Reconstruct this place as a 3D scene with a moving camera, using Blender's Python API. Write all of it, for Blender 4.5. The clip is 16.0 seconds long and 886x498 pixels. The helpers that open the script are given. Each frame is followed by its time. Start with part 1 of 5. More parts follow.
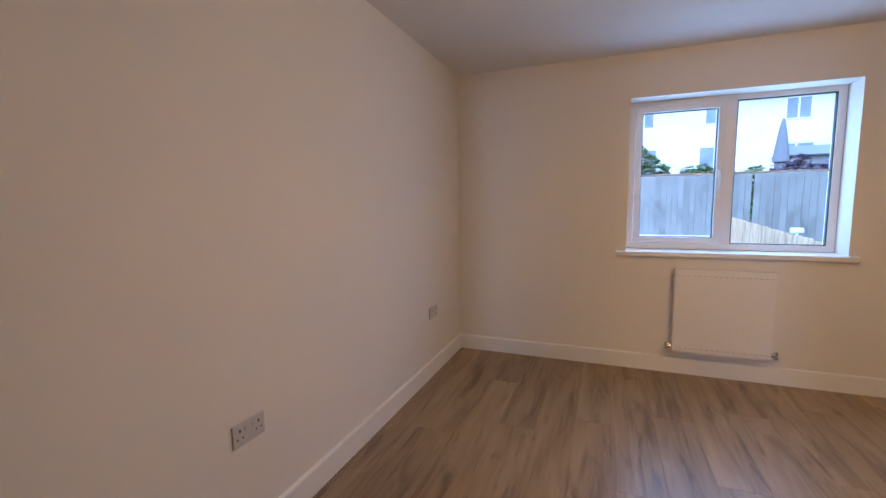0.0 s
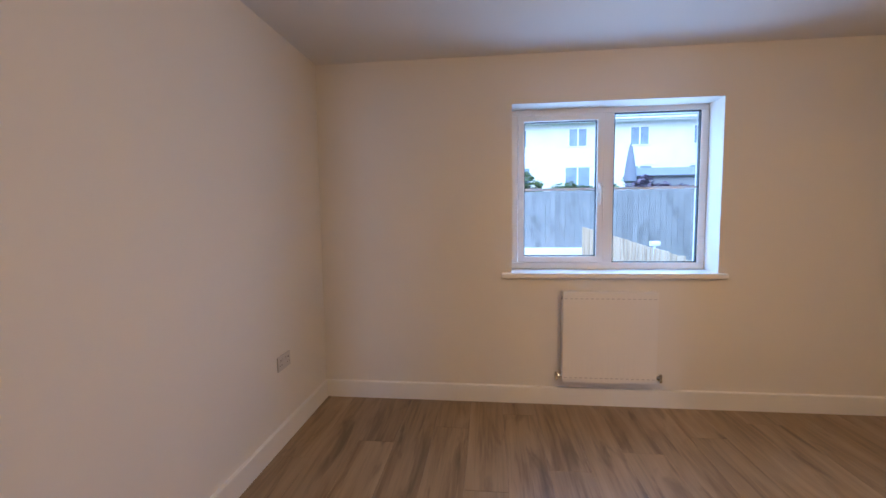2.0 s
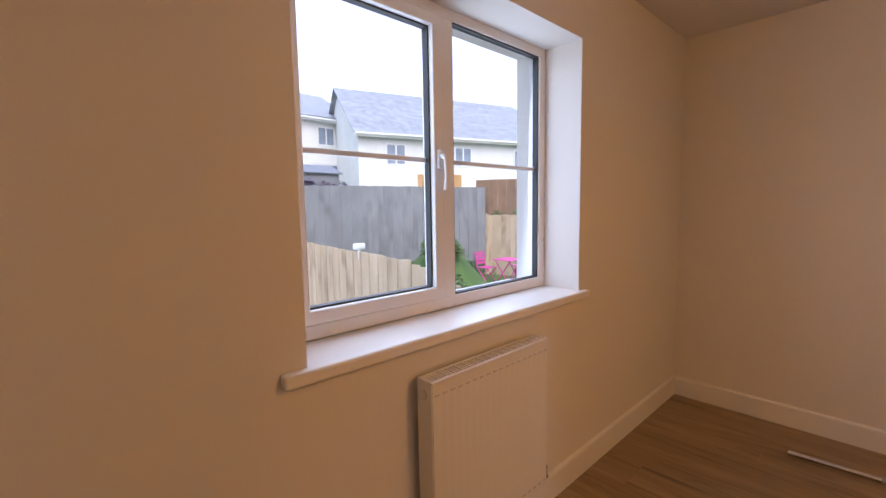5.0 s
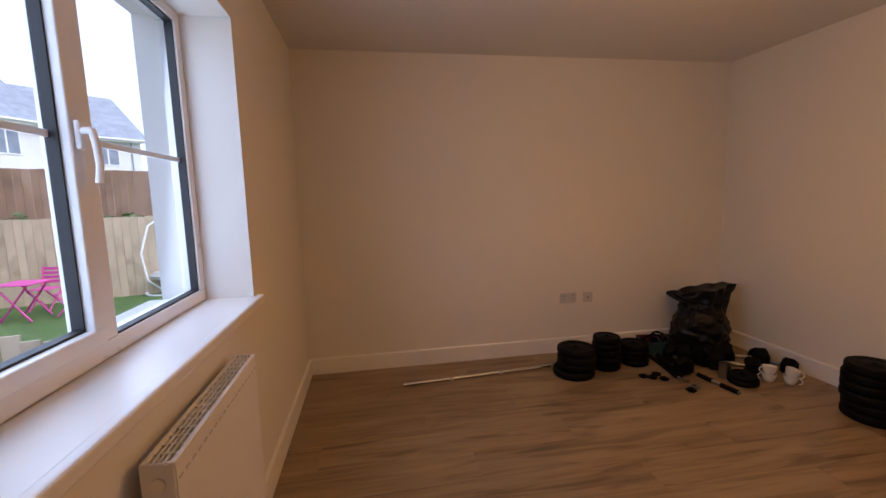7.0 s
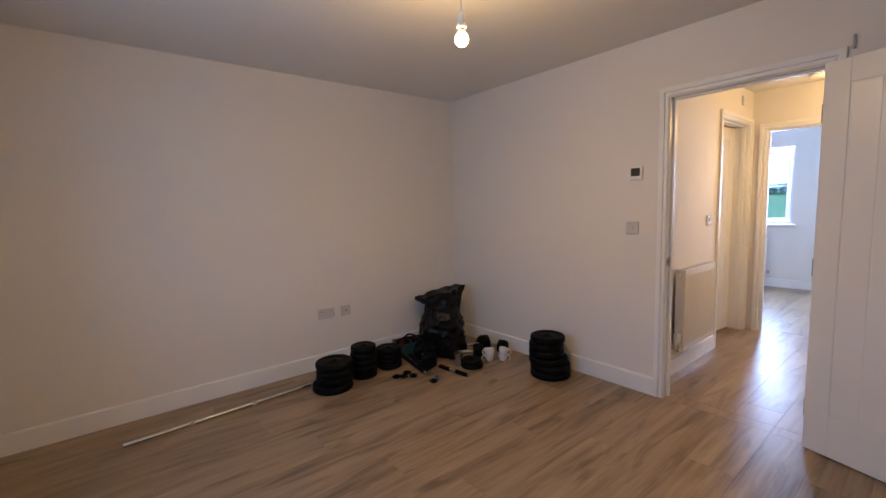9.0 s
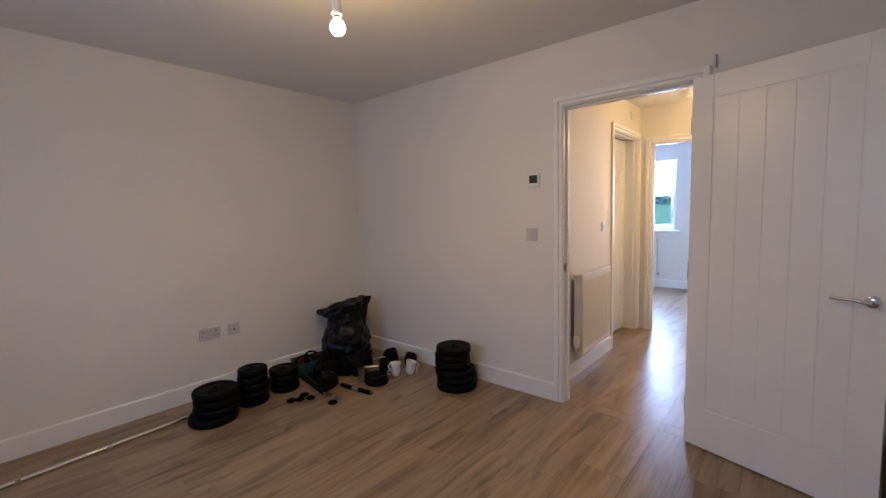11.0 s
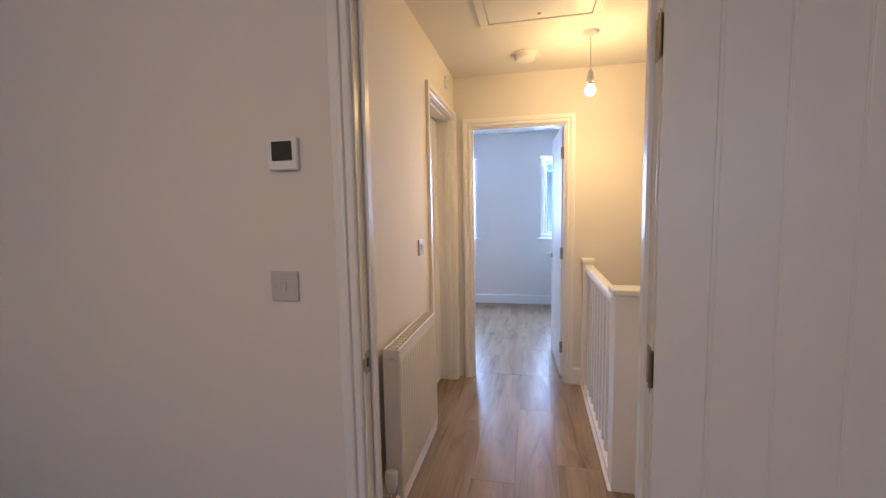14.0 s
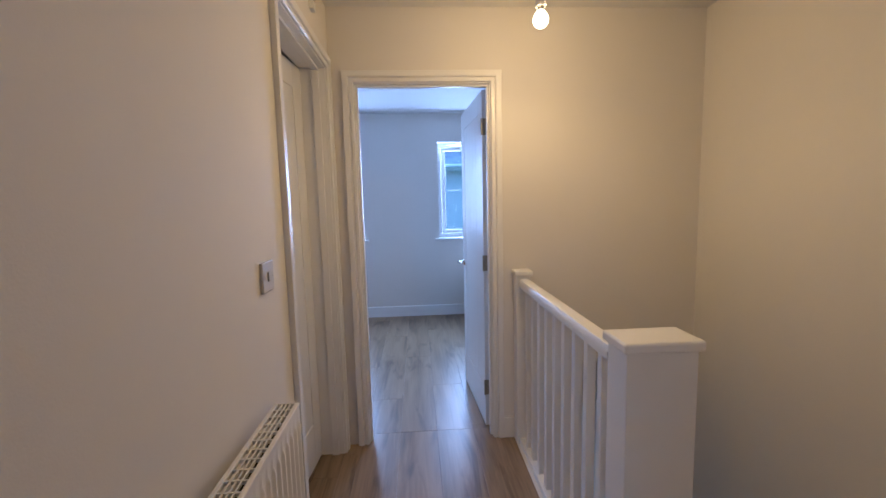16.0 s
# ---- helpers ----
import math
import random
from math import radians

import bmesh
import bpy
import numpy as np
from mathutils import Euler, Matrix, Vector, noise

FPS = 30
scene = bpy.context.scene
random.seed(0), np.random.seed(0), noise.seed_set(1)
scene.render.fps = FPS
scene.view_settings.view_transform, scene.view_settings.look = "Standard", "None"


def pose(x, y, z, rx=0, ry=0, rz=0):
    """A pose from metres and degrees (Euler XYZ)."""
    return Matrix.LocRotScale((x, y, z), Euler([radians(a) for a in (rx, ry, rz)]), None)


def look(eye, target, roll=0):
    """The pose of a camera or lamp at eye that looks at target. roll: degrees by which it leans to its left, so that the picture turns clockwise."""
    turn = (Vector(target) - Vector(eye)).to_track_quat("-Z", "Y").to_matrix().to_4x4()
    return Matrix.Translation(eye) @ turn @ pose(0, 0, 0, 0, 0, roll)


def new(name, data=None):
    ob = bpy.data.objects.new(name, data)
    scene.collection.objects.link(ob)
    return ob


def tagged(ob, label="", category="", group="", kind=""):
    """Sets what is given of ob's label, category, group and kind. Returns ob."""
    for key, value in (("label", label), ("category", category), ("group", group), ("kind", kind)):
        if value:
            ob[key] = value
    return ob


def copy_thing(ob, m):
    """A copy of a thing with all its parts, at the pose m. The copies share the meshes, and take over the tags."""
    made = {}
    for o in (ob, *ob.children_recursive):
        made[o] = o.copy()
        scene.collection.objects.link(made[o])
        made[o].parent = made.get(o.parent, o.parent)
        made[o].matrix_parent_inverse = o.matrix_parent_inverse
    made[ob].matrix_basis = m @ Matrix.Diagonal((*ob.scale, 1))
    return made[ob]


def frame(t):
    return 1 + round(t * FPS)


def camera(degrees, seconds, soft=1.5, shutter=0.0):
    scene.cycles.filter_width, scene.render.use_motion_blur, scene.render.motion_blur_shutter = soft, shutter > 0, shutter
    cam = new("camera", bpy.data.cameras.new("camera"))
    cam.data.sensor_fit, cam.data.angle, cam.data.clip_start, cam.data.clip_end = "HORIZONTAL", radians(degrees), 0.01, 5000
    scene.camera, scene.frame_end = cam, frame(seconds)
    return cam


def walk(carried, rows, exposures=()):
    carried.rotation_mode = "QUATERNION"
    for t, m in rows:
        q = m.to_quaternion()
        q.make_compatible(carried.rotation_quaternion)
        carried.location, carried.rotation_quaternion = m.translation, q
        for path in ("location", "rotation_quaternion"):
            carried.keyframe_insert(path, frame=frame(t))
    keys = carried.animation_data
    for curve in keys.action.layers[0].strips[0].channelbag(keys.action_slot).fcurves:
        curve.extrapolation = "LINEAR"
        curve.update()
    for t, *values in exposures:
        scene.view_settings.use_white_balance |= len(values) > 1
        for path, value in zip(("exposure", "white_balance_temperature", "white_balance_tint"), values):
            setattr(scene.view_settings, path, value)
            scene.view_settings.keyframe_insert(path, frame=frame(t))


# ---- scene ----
cam = camera(93.3, 16.0)
PATH = [
    (0, (1.222, -3.505, 1.316), (0.495, -1.656, 1.094), -0.8),
    (0.5, (1.262, -3.435, 1.314), (0.552, -1.576, 1.13), -0.8),
    (1, (1.259, -3.298, 1.337), (0.738, -1.376, 1.159), -0.6),
    (1.5, (1.216, -3.154, 1.355), (0.904, -1.186, 1.185), -0.4),
    (2, (1.203, -2.909, 1.331), (0.986, -0.927, 1.167), -0.7),
    (2.5, (1.144, -2.624, 1.337), (1.054, -0.634, 1.155), -1.1),
    (3, (1.029, -2.304, 1.33), (1.206, -0.319, 1.15), -1.0),
    (3.2, (0.989, -2.177, 1.343), (1.284, -0.208, 1.153), -1.0),
    (5.3, (0.919, -0.849, 1.321), (2.451, 0.42, 1.116), -1.0),
    (5.5, (0.944, -0.77, 1.327), (2.593, 0.342, 1.112), -1.0),
    (6, (0.941, -0.626, 1.323), (2.829, -0.003, 1.109), -1.2),
    (6.5, (0.87, -0.504, 1.32), (2.855, -0.392, 1.095), -2.3),
    (7, (0.817, -0.517, 1.332), (2.774, -0.848, 1.083), -1.5),
    (7.5, (0.779, -0.589, 1.342), (2.615, -1.344, 1.092), -0.9),
    (8, (0.744, -0.64, 1.316), (2.454, -1.656, 1.1), -1.0),
    (8.5, (0.715, -0.678, 1.328), (2.327, -1.843, 1.118), -1.3),
    (9, (0.696, -0.702, 1.334), (2.241, -1.955, 1.132), -1.6),
    (11.5, (0.693, -1.101, 1.32), (1.835, -2.734, 1.151), -1.0),
    (12, (0.857, -1.322, 1.333), (1.799, -3.079, 1.171), -0.5),
    (12.5, (1.027, -1.551, 1.337), (1.865, -3.36, 1.174), -0.6),
    (13, (1.167, -1.876, 1.336), (1.912, -3.725, 1.169), -0.7),
    (13.5, (1.304, -2.188, 1.337), (1.895, -4.09, 1.162), -0.7),
    (14, (1.417, -2.486, 1.363), (1.844, -4.431, 1.172), -1.1),
    (14.5, (1.472, -2.817, 1.356), (1.792, -4.781, 1.16), -1.3),
    (15, (1.508, -3.092, 1.361), (1.695, -5.073, 1.155), -1.1),
    (15.5, (1.57, -3.335, 1.356), (1.573, -5.323, 1.144), -1.5),
    (16, (1.589, -3.475, 1.355), (1.472, -5.459, 1.134), -1.4),
]
EXPOSURES = [(0, 0.98, 5950, 14), (3.2, 1.02, 5950, 13), (5.3, 0.46, 9500, 30), (6.2, 0.28, 9400, 30), (7.0, 0.38, 8700, 28), (7.5, 0.85, 8500, 29), (8.0, 1.08, 7700, 22), (8.5, 0.98, 6350, 15), (9.0, 0.84, 5650, 10), (11.5, 0.78, 5450, 8), (13.0, 0.7, 5450, 8), (14.0, 0.5, 5450, 9), (14.5, 0.34, 5330, 9), (15.5, 0.17, 5070, 9), (16.0, -0.14, 4850, 9)]
walk(cam, [(t, look(eye, target, roll)) for t, eye, target, roll in PATH], EXPOSURES)
# world, sun and lamps
world = bpy.data.worlds.new("world")
scene.world = world
world.use_nodes = True
_nt = world.node_tree
_sky = _nt.nodes.new("ShaderNodeTexSky")
_sky.sky_type, _sky.sun_disc = "NISHITA", False
_sky.sun_elevation, _sky.sun_rotation = radians(32), radians(200)
_sky.dust_density = 4.0
_bg = _nt.nodes["Background"]
_bg.inputs["Strength"].default_value = 0.15
_veil = _nt.nodes.new("ShaderNodeMix")
_veil.data_type = "RGBA"
_veil.inputs[0].default_value, _veil.inputs[7].default_value = 0.75, (5.4, 9.4, 16.5, 1)
_nt.links.new(_sky.outputs[0], _veil.inputs[6])
_nt.links.new(_veil.outputs[2], _bg.inputs["Color"])

_sun = bpy.data.lights.new("sun", "SUN")
_sun.energy, _sun.angle, _sun.color = 2.3, radians(40), (0.56, 0.79, 1.0)
new("sun", _sun).matrix_world = look((0, 0, 20), (4, 9, 6))

# plan: north is +y, the window wall stands at y = 0, the west wall at x = 0
EAST, SOUTH, CEIL = 4.025, -3.552, 2.385
HALL_E, HALL_S, HALL_C = 2.025, -5.745, 2.355
FAR_S, FAR_C = -8.45, 2.385
STAIR_W, STAIR_E, LAND_X, LAND_Y = 0.01, 1.0, 1.07, -4.495


def area_light(name, m, sx, sy, watts, colour):
    lamp = bpy.data.lights.new(name, "AREA")
    lamp.shape, lamp.size, lamp.size_y, lamp.energy, lamp.color = "RECTANGLE", sx, sy, watts, colour
    ob = new(name, lamp)
    ob.matrix_world = m
    return ob


def bulb_light(name, x, y, z, watts, up):
    """The light of a bulb: its lower half, and the share that its base lets up to the ceiling."""
    lamp = bpy.data.lights.new(name, "SPOT")
    lamp.energy, lamp.color, lamp.shadow_soft_size = watts, (1.0, 0.58, 0.2), 0.035
    lamp.spot_size, lamp.spot_blend = radians(179), 0.7
    new(name, lamp).matrix_world = pose(x, y, z)
    lamp = bpy.data.lights.new(name, "POINT")
    lamp.energy, lamp.color, lamp.shadow_soft_size = watts * up, (1.0, 0.58, 0.2), 0.035
    new(name, lamp).matrix_world = pose(x, y, z)


SKY_BLUE = (0.37, 0.62, 1.0)
area_light("window_daylight", look((2.03, 0.29, 1.49), (2.03, -2, 1.2)), 1.22, 1.05, 9, SKY_BLUE)
area_light("window_daylight", look((2.535, FAR_S - 0.26, 1.5), (2.535, -6, 0.7)), 0.6, 1.1, 58, (0.56, 0.69, 1.0))
area_light("window_daylight", look((1.03, FAR_S - 0.26, 1.5), (1.03, -6, 0.7)), 0.6, 1.1, 58, (0.56, 0.69, 1.0))
area_light("stair_daylight", look((0.4, -8.9, -1.6), (0.4, -6, -1.0)), 0.8, 1.4, 7, SKY_BLUE)
BULB_ROOM = (2.085, -1.964, 2.043)
BULB_HALL = (1.103, -5.109, 2.029)
bulb_light("bulb_glow", *BULB_ROOM, 10.6, 0.95)
bulb_light("bulb_glow", *BULB_HALL, 11.5, 1.0)


# materials
def material(name, colour, rough=0.6, metal=0.0, vary=0.06, scale=6.0, bump=0.1, fine=180.0, second=None, spec=0.5):
    m = bpy.data.materials.new(name)
    m.use_nodes = True
    nt = m.node_tree
    b = nt.nodes["Principled BSDF"]
    b.inputs["Roughness"].default_value, b.inputs["Metallic"].default_value = rough, metal
    b.inputs["Specular IOR Level"].default_value = spec
    tc = nt.nodes.new("ShaderNodeTexCoord")
    n1, n2 = nt.nodes.new("ShaderNodeTexNoise"), nt.nodes.new("ShaderNodeTexNoise")
    n1.inputs["Scale"].default_value, n1.inputs["Detail"].default_value = scale, 5
    n2.inputs["Scale"].default_value, n2.inputs["Detail"].default_value = fine, 3
    ramp = nt.nodes.new("ShaderNodeMix")
    ramp.data_type = "RGBA"
    c2 = second or tuple(max(0, c * (1 - 2 * vary)) for c in colour)
    ramp.inputs[6].default_value, ramp.inputs[7].default_value = (*c2, 1), (*colour, 1)
    mr = nt.nodes.new("ShaderNodeMapRange")
    mr.inputs[1].default_value, mr.inputs[2].default_value = 0.3, 0.7
    for n in (n1, n2):
        nt.links.new(tc.outputs["Object"], n.inputs["Vector"])
    nt.links.new(n1.outputs["Fac"], mr.inputs[0])
    nt.links.new(mr.outputs[0], ramp.inputs[0])
    nt.links.new(ramp.outputs[2], b.inputs["Base Color"])
    rr = nt.nodes.new("ShaderNodeMapRange")
    rr.inputs[3].default_value, rr.inputs[4].default_value = max(0.02, rough - 0.08), min(1, rough + 0.08)
    nt.links.new(n1.outputs["Fac"], rr.inputs[0])
    nt.links.new(rr.outputs[0], b.inputs["Roughness"])
    if bump:
        bp = nt.nodes.new("ShaderNodeBump")
        bp.inputs["Strength"].default_value, bp.inputs["Distance"].default_value = bump, 0.002
        nt.links.new(n2.outputs["Fac"], bp.inputs["Height"])
        nt.links.new(bp.outputs["Normal"], b.inputs["Normal"])
    return m


def wood_material(name, tones, grain=1.0, rough=0.3, along="y"):
    """Laminate boards: streaks along the board, a tone of its own for each, a few dark knots."""
    m = bpy.data.materials.new(name)
    m.use_nodes = True
    nt = m.node_tree
    L = nt.links.new
    b = nt.nodes["Principled BSDF"]
    tc, oi = nt.nodes.new("ShaderNodeTexCoord"), nt.nodes.new("ShaderNodeObjectInfo")
    off = nt.nodes.new("ShaderNodeVectorMath")
    off.operation = "MULTIPLY_ADD"
    L(oi.outputs["Random"], off.inputs[0])
    off.inputs[1].default_value = (37.0, 91.0, 13.0)
    L(tc.outputs["Object"], off.inputs[2])

    def noise_at(sx, sy, detail, dist=0.0):
        mp = nt.nodes.new("ShaderNodeMapping")
        mp.inputs["Scale"].default_value = (sx, sy, 1) if along == "y" else (sy, sx, 1)
        n = nt.nodes.new("ShaderNodeTexNoise")
        n.inputs["Scale"].default_value, n.inputs["Detail"].default_value, n.inputs["Distortion"].default_value = 1, detail, dist
        L(off.outputs[0], mp.inputs["Vector"])
        L(mp.outputs[0], n.inputs["Vector"])
        return n

    streak, broad, knot = noise_at(46 * grain, 2.0 * grain, 7, 0.9), noise_at(7 * grain, 0.9 * grain, 4, 1.2), noise_at(11 * grain, 1.7 * grain, 4, 0.9)
    mix1, mix2, mix3 = (nt.nodes.new("ShaderNodeMix") for _ in range(3))
    for mx in (mix1, mix2, mix3):
        mx.data_type = "RGBA"
    dark, mid, pale, knotc = tones
    mix1.inputs[6].default_value, mix1.inputs[7].default_value = (*dark, 1), (*mid, 1)
    mix2.inputs[7].default_value = (*pale, 1)
    mix3.inputs[7].default_value = (*knotc, 1)
    r1, r2, r3 = (nt.nodes.new("ShaderNodeMapRange") for _ in range(3))
    r1.inputs[1].default_value, r1.inputs[2].default_value = 0.28, 0.66
    r2.inputs[1].default_value, r2.inputs[2].default_value, r2.inputs[4].default_value = 0.35, 0.72, 0.75
    r3.inputs[1].default_value, r3.inputs[2].default_value, r3.inputs[4].default_value = 0.53, 0.72, 0.8
    L(streak.outputs["Fac"], r1.inputs[0]), L(broad.outputs["Fac"], r2.inputs[0]), L(knot.outputs["Fac"], r3.inputs[0])
    L(r1.outputs[0], mix1.inputs[0]), L(mix1.outputs[2], mix2.inputs[6]), L(r2.outputs[0], mix2.inputs[0])
    L(mix2.outputs[2], mix3.inputs[6]), L(r3.outputs[0], mix3.inputs[0])
    hv = nt.nodes.new("ShaderNodeHueSaturation")
    rv = nt.nodes.new("ShaderNodeMapRange")
    rv.inputs[3].default_value, rv.inputs[4].default_value = 0.93, 1.06
    L(oi.outputs["Random"], rv.inputs[0]), L(rv.outputs[0], hv.inputs["Value"]), L(mix3.outputs[2], hv.inputs["Color"])
    L(hv.outputs[0], b.inputs["Base Color"])
    rg = nt.nodes.new("ShaderNodeMapRange")
    rg.inputs[3].default_value, rg.inputs[4].default_value = rough - 0.07, rough + 0.1
    L(streak.outputs["Fac"], rg.inputs[0]), L(rg.outputs[0], b.inputs["Roughness"])
    bp = nt.nodes.new("ShaderNodeBump")
    bp.inputs["Strength"].default_value, bp.inputs["Distance"].default_value = 0.12, 0.001
    L(streak.outputs["Fac"], bp.inputs["Height"]), L(bp.outputs["Normal"], b.inputs["Normal"])
    return m


def emitter(name, colour, strength):
    m = bpy.data.materials.new(name)
    m.use_nodes = True
    b = m.node_tree.nodes["Principled BSDF"]
    b.inputs["Base Color"].default_value = (*colour, 1)
    b.inputs["Emission Color"].default_value = (*colour, 1)
    b.inputs["Emission Strength"].default_value = strength
    return m


def glass_material(name, tint=(1, 1, 1)):
    m = bpy.data.materials.new(name)
    m.use_nodes = True
    nt = m.node_tree
    nt.nodes.remove(nt.nodes["Principled BSDF"])
    gl, tr, mx = (nt.nodes.new(k) for k in ("ShaderNodeBsdfGlossy", "ShaderNodeBsdfTransparent", "ShaderNodeMixShader"))
    gl.inputs["Roughness"].default_value = 0.01
    tr.inputs["Color"].default_value = (*tint, 1)
    mx.inputs[0].default_value = 0.03
    nt.links.new(tr.outputs[0], mx.inputs[1])
    nt.links.new(gl.outputs[0], mx.inputs[2])
    nt.links.new(mx.outputs[0], nt.nodes["Material Output"].inputs["Surface"])
    return m


PAINT = material("wall_paint", (0.77, 0.738, 0.69), 0.75, vary=0.012, scale=1.6, bump=0.12, fine=260)
CEILING = material("ceiling_paint", (0.76, 0.75, 0.735), 0.85, vary=0.012, scale=1.2, bump=0.1, fine=220)
GLOSS = material("white_satin_paint", (0.83, 0.82, 0.8), 0.34, vary=0.02, scale=4, bump=0.04, fine=90)
UPVC = material("white_plastic_frame", (0.8, 0.8, 0.8), 0.3, vary=0.01, scale=5, bump=0.02)
ENAMEL = material("radiator_enamel", (0.79, 0.77, 0.74), 0.32, vary=0.015, scale=3, bump=0.02)
RENDERWALL = material("white_render", (0.78, 0.78, 0.77), 0.9, vary=0.05, scale=1.1, bump=0.5, fine=60)
GASKET = material("black_gasket", (0.015, 0.016, 0.018), 0.6, vary=0.1)
CHROME = material("chrome", (0.72, 0.72, 0.73), 0.16, 1.0, vary=0.03, bump=0.0)
STEEL = material("brushed_steel", (0.5, 0.49, 0.47), 0.33, 1.0, vary=0.12, scale=14, bump=0.1)
BRASS = material("brassy_hinge", (0.42, 0.36, 0.25), 0.35, 1.0, vary=0.1, scale=20)
SOCKET = material("grey_white_plastic", (0.56, 0.545, 0.545), 0.35, vary=0.02, bump=0.02)
SLOT = material("dark_slot", (0.03, 0.03, 0.032), 0.6)
# near black, so the shade inside the radiators is put into the colour
FIN_SHADE = material("radiator_inner_shade", (0.035, 0.032, 0.03), 0.8)
LCD = material("dark_display", (0.045, 0.05, 0.05), 0.2, vary=0.05, bump=0.0)
FLOORBED = material("floor_joint", (0.09, 0.062, 0.042), 0.8)
LAMINATE = wood_material("oak_laminate", ((0.17, 0.112, 0.06), (0.3, 0.206, 0.118), (0.41, 0.296, 0.182), (0.092, 0.058, 0.032)), 1.0, 0.33)
GLASS = glass_material("window_glass", (0.97, 0.985, 1.0))
BULB = emitter("lit_bulb", (1.0, 0.72, 0.36), 7)
RUBBER = material("black_plastic_weight", (0.0025, 0.0025, 0.003), 0.55, vary=0.15, scale=12, bump=0.3, fine=90, spec=0.12)
RUBBER2 = material("black_rubber", (0.0025, 0.0025, 0.003), 0.6, vary=0.15, scale=20, bump=0.3, fine=140, spec=0.12)
BINBAG = material("black_polythene", (0.004, 0.0035, 0.0035), 0.42, vary=0.2, scale=9, bump=0.45, fine=38, spec=0.28)
CHINA = material("white_china", (0.78, 0.77, 0.74), 0.14, vary=0.01, bump=0.0)
REDCARD = material("red_card", (0.1, 0.008, 0.01), 0.5, vary=0.12)
TEALCARD = material("teal_card", (0.02, 0.075, 0.085), 0.5, vary=0.2, scale=18)
GREYFENCE = wood_material("weathered_board", ((0.17, 0.175, 0.185), (0.22, 0.23, 0.24), (0.28, 0.29, 0.3), (0.12, 0.125, 0.13)), 0.8, 0.85, "z")
NEWFENCE = wood_material("new_softwood", ((0.46, 0.33, 0.22), (0.57, 0.42, 0.29), (0.66, 0.5, 0.36), (0.26, 0.17, 0.11)), 0.8, 0.8, "z")
GRASS = material("lawn", (0.075, 0.16, 0.035), 0.9, vary=0.3, scale=5, bump=0.8, fine=70, second=(0.035, 0.085, 0.02))
# leaf green of the far trees, paled by haze mixed into the colour
HAZY_LEAF = material("hazy_far_leaf", (0.22, 0.32, 0.24), 0.8, vary=0.2, scale=0.4, second=(0.14, 0.22, 0.17))
LEAF = material("hedge_leaf", (0.12, 0.2, 0.07), 0.7, vary=0.3, scale=5, second=(0.06, 0.11, 0.045))
PLUMLEAF = material("plum_leaf", (0.17, 0.13, 0.19), 0.7, vary=0.3, scale=5, second=(0.09, 0.07, 0.11))
BROWNFENCE = wood_material("red_brown_board", ((0.22, 0.12, 0.075), (0.3, 0.17, 0.105), (0.36, 0.21, 0.14), (0.15, 0.08, 0.05)), 0.8, 0.85, "z")
ORANGEFENCE = wood_material("orange_board", ((0.5, 0.25, 0.1), (0.6, 0.32, 0.14), (0.66, 0.38, 0.18), (0.35, 0.17, 0.07)), 0.8, 0.85, "z")
CANVAS = material("grey_canvas", (0.2, 0.22, 0.26), 0.9, vary=0.12, scale=8, bump=0.3)
# tile grey lightened beyond its own tone, with distance haze in the colour
HAZY_SLATE = material("hazy_roof_tile", (0.34, 0.37, 0.42), 0.7, vary=0.2, scale=3, bump=0.6, fine=16)
PINK = material("pink_paint", (0.75, 0.07, 0.32), 0.45, vary=0.05)
PAVING = material("pale_paving", (0.48, 0.47, 0.44), 0.9, vary=0.1, scale=3, bump=0.4)
DARKPANE = material("far_window_pane", (0.26, 0.33, 0.42), 0.12, vary=0.2, scale=2, bump=0.0)


# mesh helpers
def slab(bm, x0, x1, y0, y1, z0, z1, bev=0.0, seg=2):
    """One box, its edges rounded by bev."""
    t = bmesh.new()
    bmesh.ops.create_cube(t, size=1)
    bmesh.ops.transform(t, matrix=Matrix.Translation(((x0 + x1) / 2, (y0 + y1) / 2, (z0 + z1) / 2)) @ Matrix.Diagonal((abs(x1 - x0), abs(y1 - y0), abs(z1 - z0), 1)), verts=t.verts)
    if bev:
        bmesh.ops.bevel(t, geom=t.edges[:], offset=bev, segments=seg, affect="EDGES", profile=0.5)
    join(bm, t)
    return bm


def join(bm, t, m=None):
    me = bpy.data.meshes.new("tmp")
    if m is not None:
        bmesh.ops.transform(t, matrix=m, verts=t.verts)
    t.to_mesh(me)
    t.free()
    bm.from_mesh(me)
    bpy.data.meshes.remove(me)
    return bm


def box(x0, x1, y0, y1, z0, z1, bev=0.0, seg=2):
    return slab(bmesh.new(), x0, x1, y0, y1, z0, z1, bev, seg)


def lathe(bm, profile, seg=24, m=None):
    """A turned body: profile of (radius, height), closed at radius 0."""
    t = bmesh.new()
    rings = []
    for r, z in profile:
        if r < 1e-6:
            rings.append([t.verts.new((0, 0, z))])
        else:
            rings.append([t.verts.new((r * math.cos(2 * math.pi * k / seg), r * math.sin(2 * math.pi * k / seg), z)) for k in range(seg)])
    for a, b in zip(rings, rings[1:]):
        for k in range(seg):
            k2 = (k + 1) % seg
            if len(a) == 1 and len(b) == 1:
                continue
            if len(a) == 1:
                t.faces.new((a[0], b[k], b[k2]))
            elif len(b) == 1:
                t.faces.new((a[k2], a[k], b[0]))
            else:
                t.faces.new((a[k], a[k2], b[k2], b[k]))
    bmesh.ops.recalc_face_normals(t, faces=t.faces)
    return join(bm, t, m)


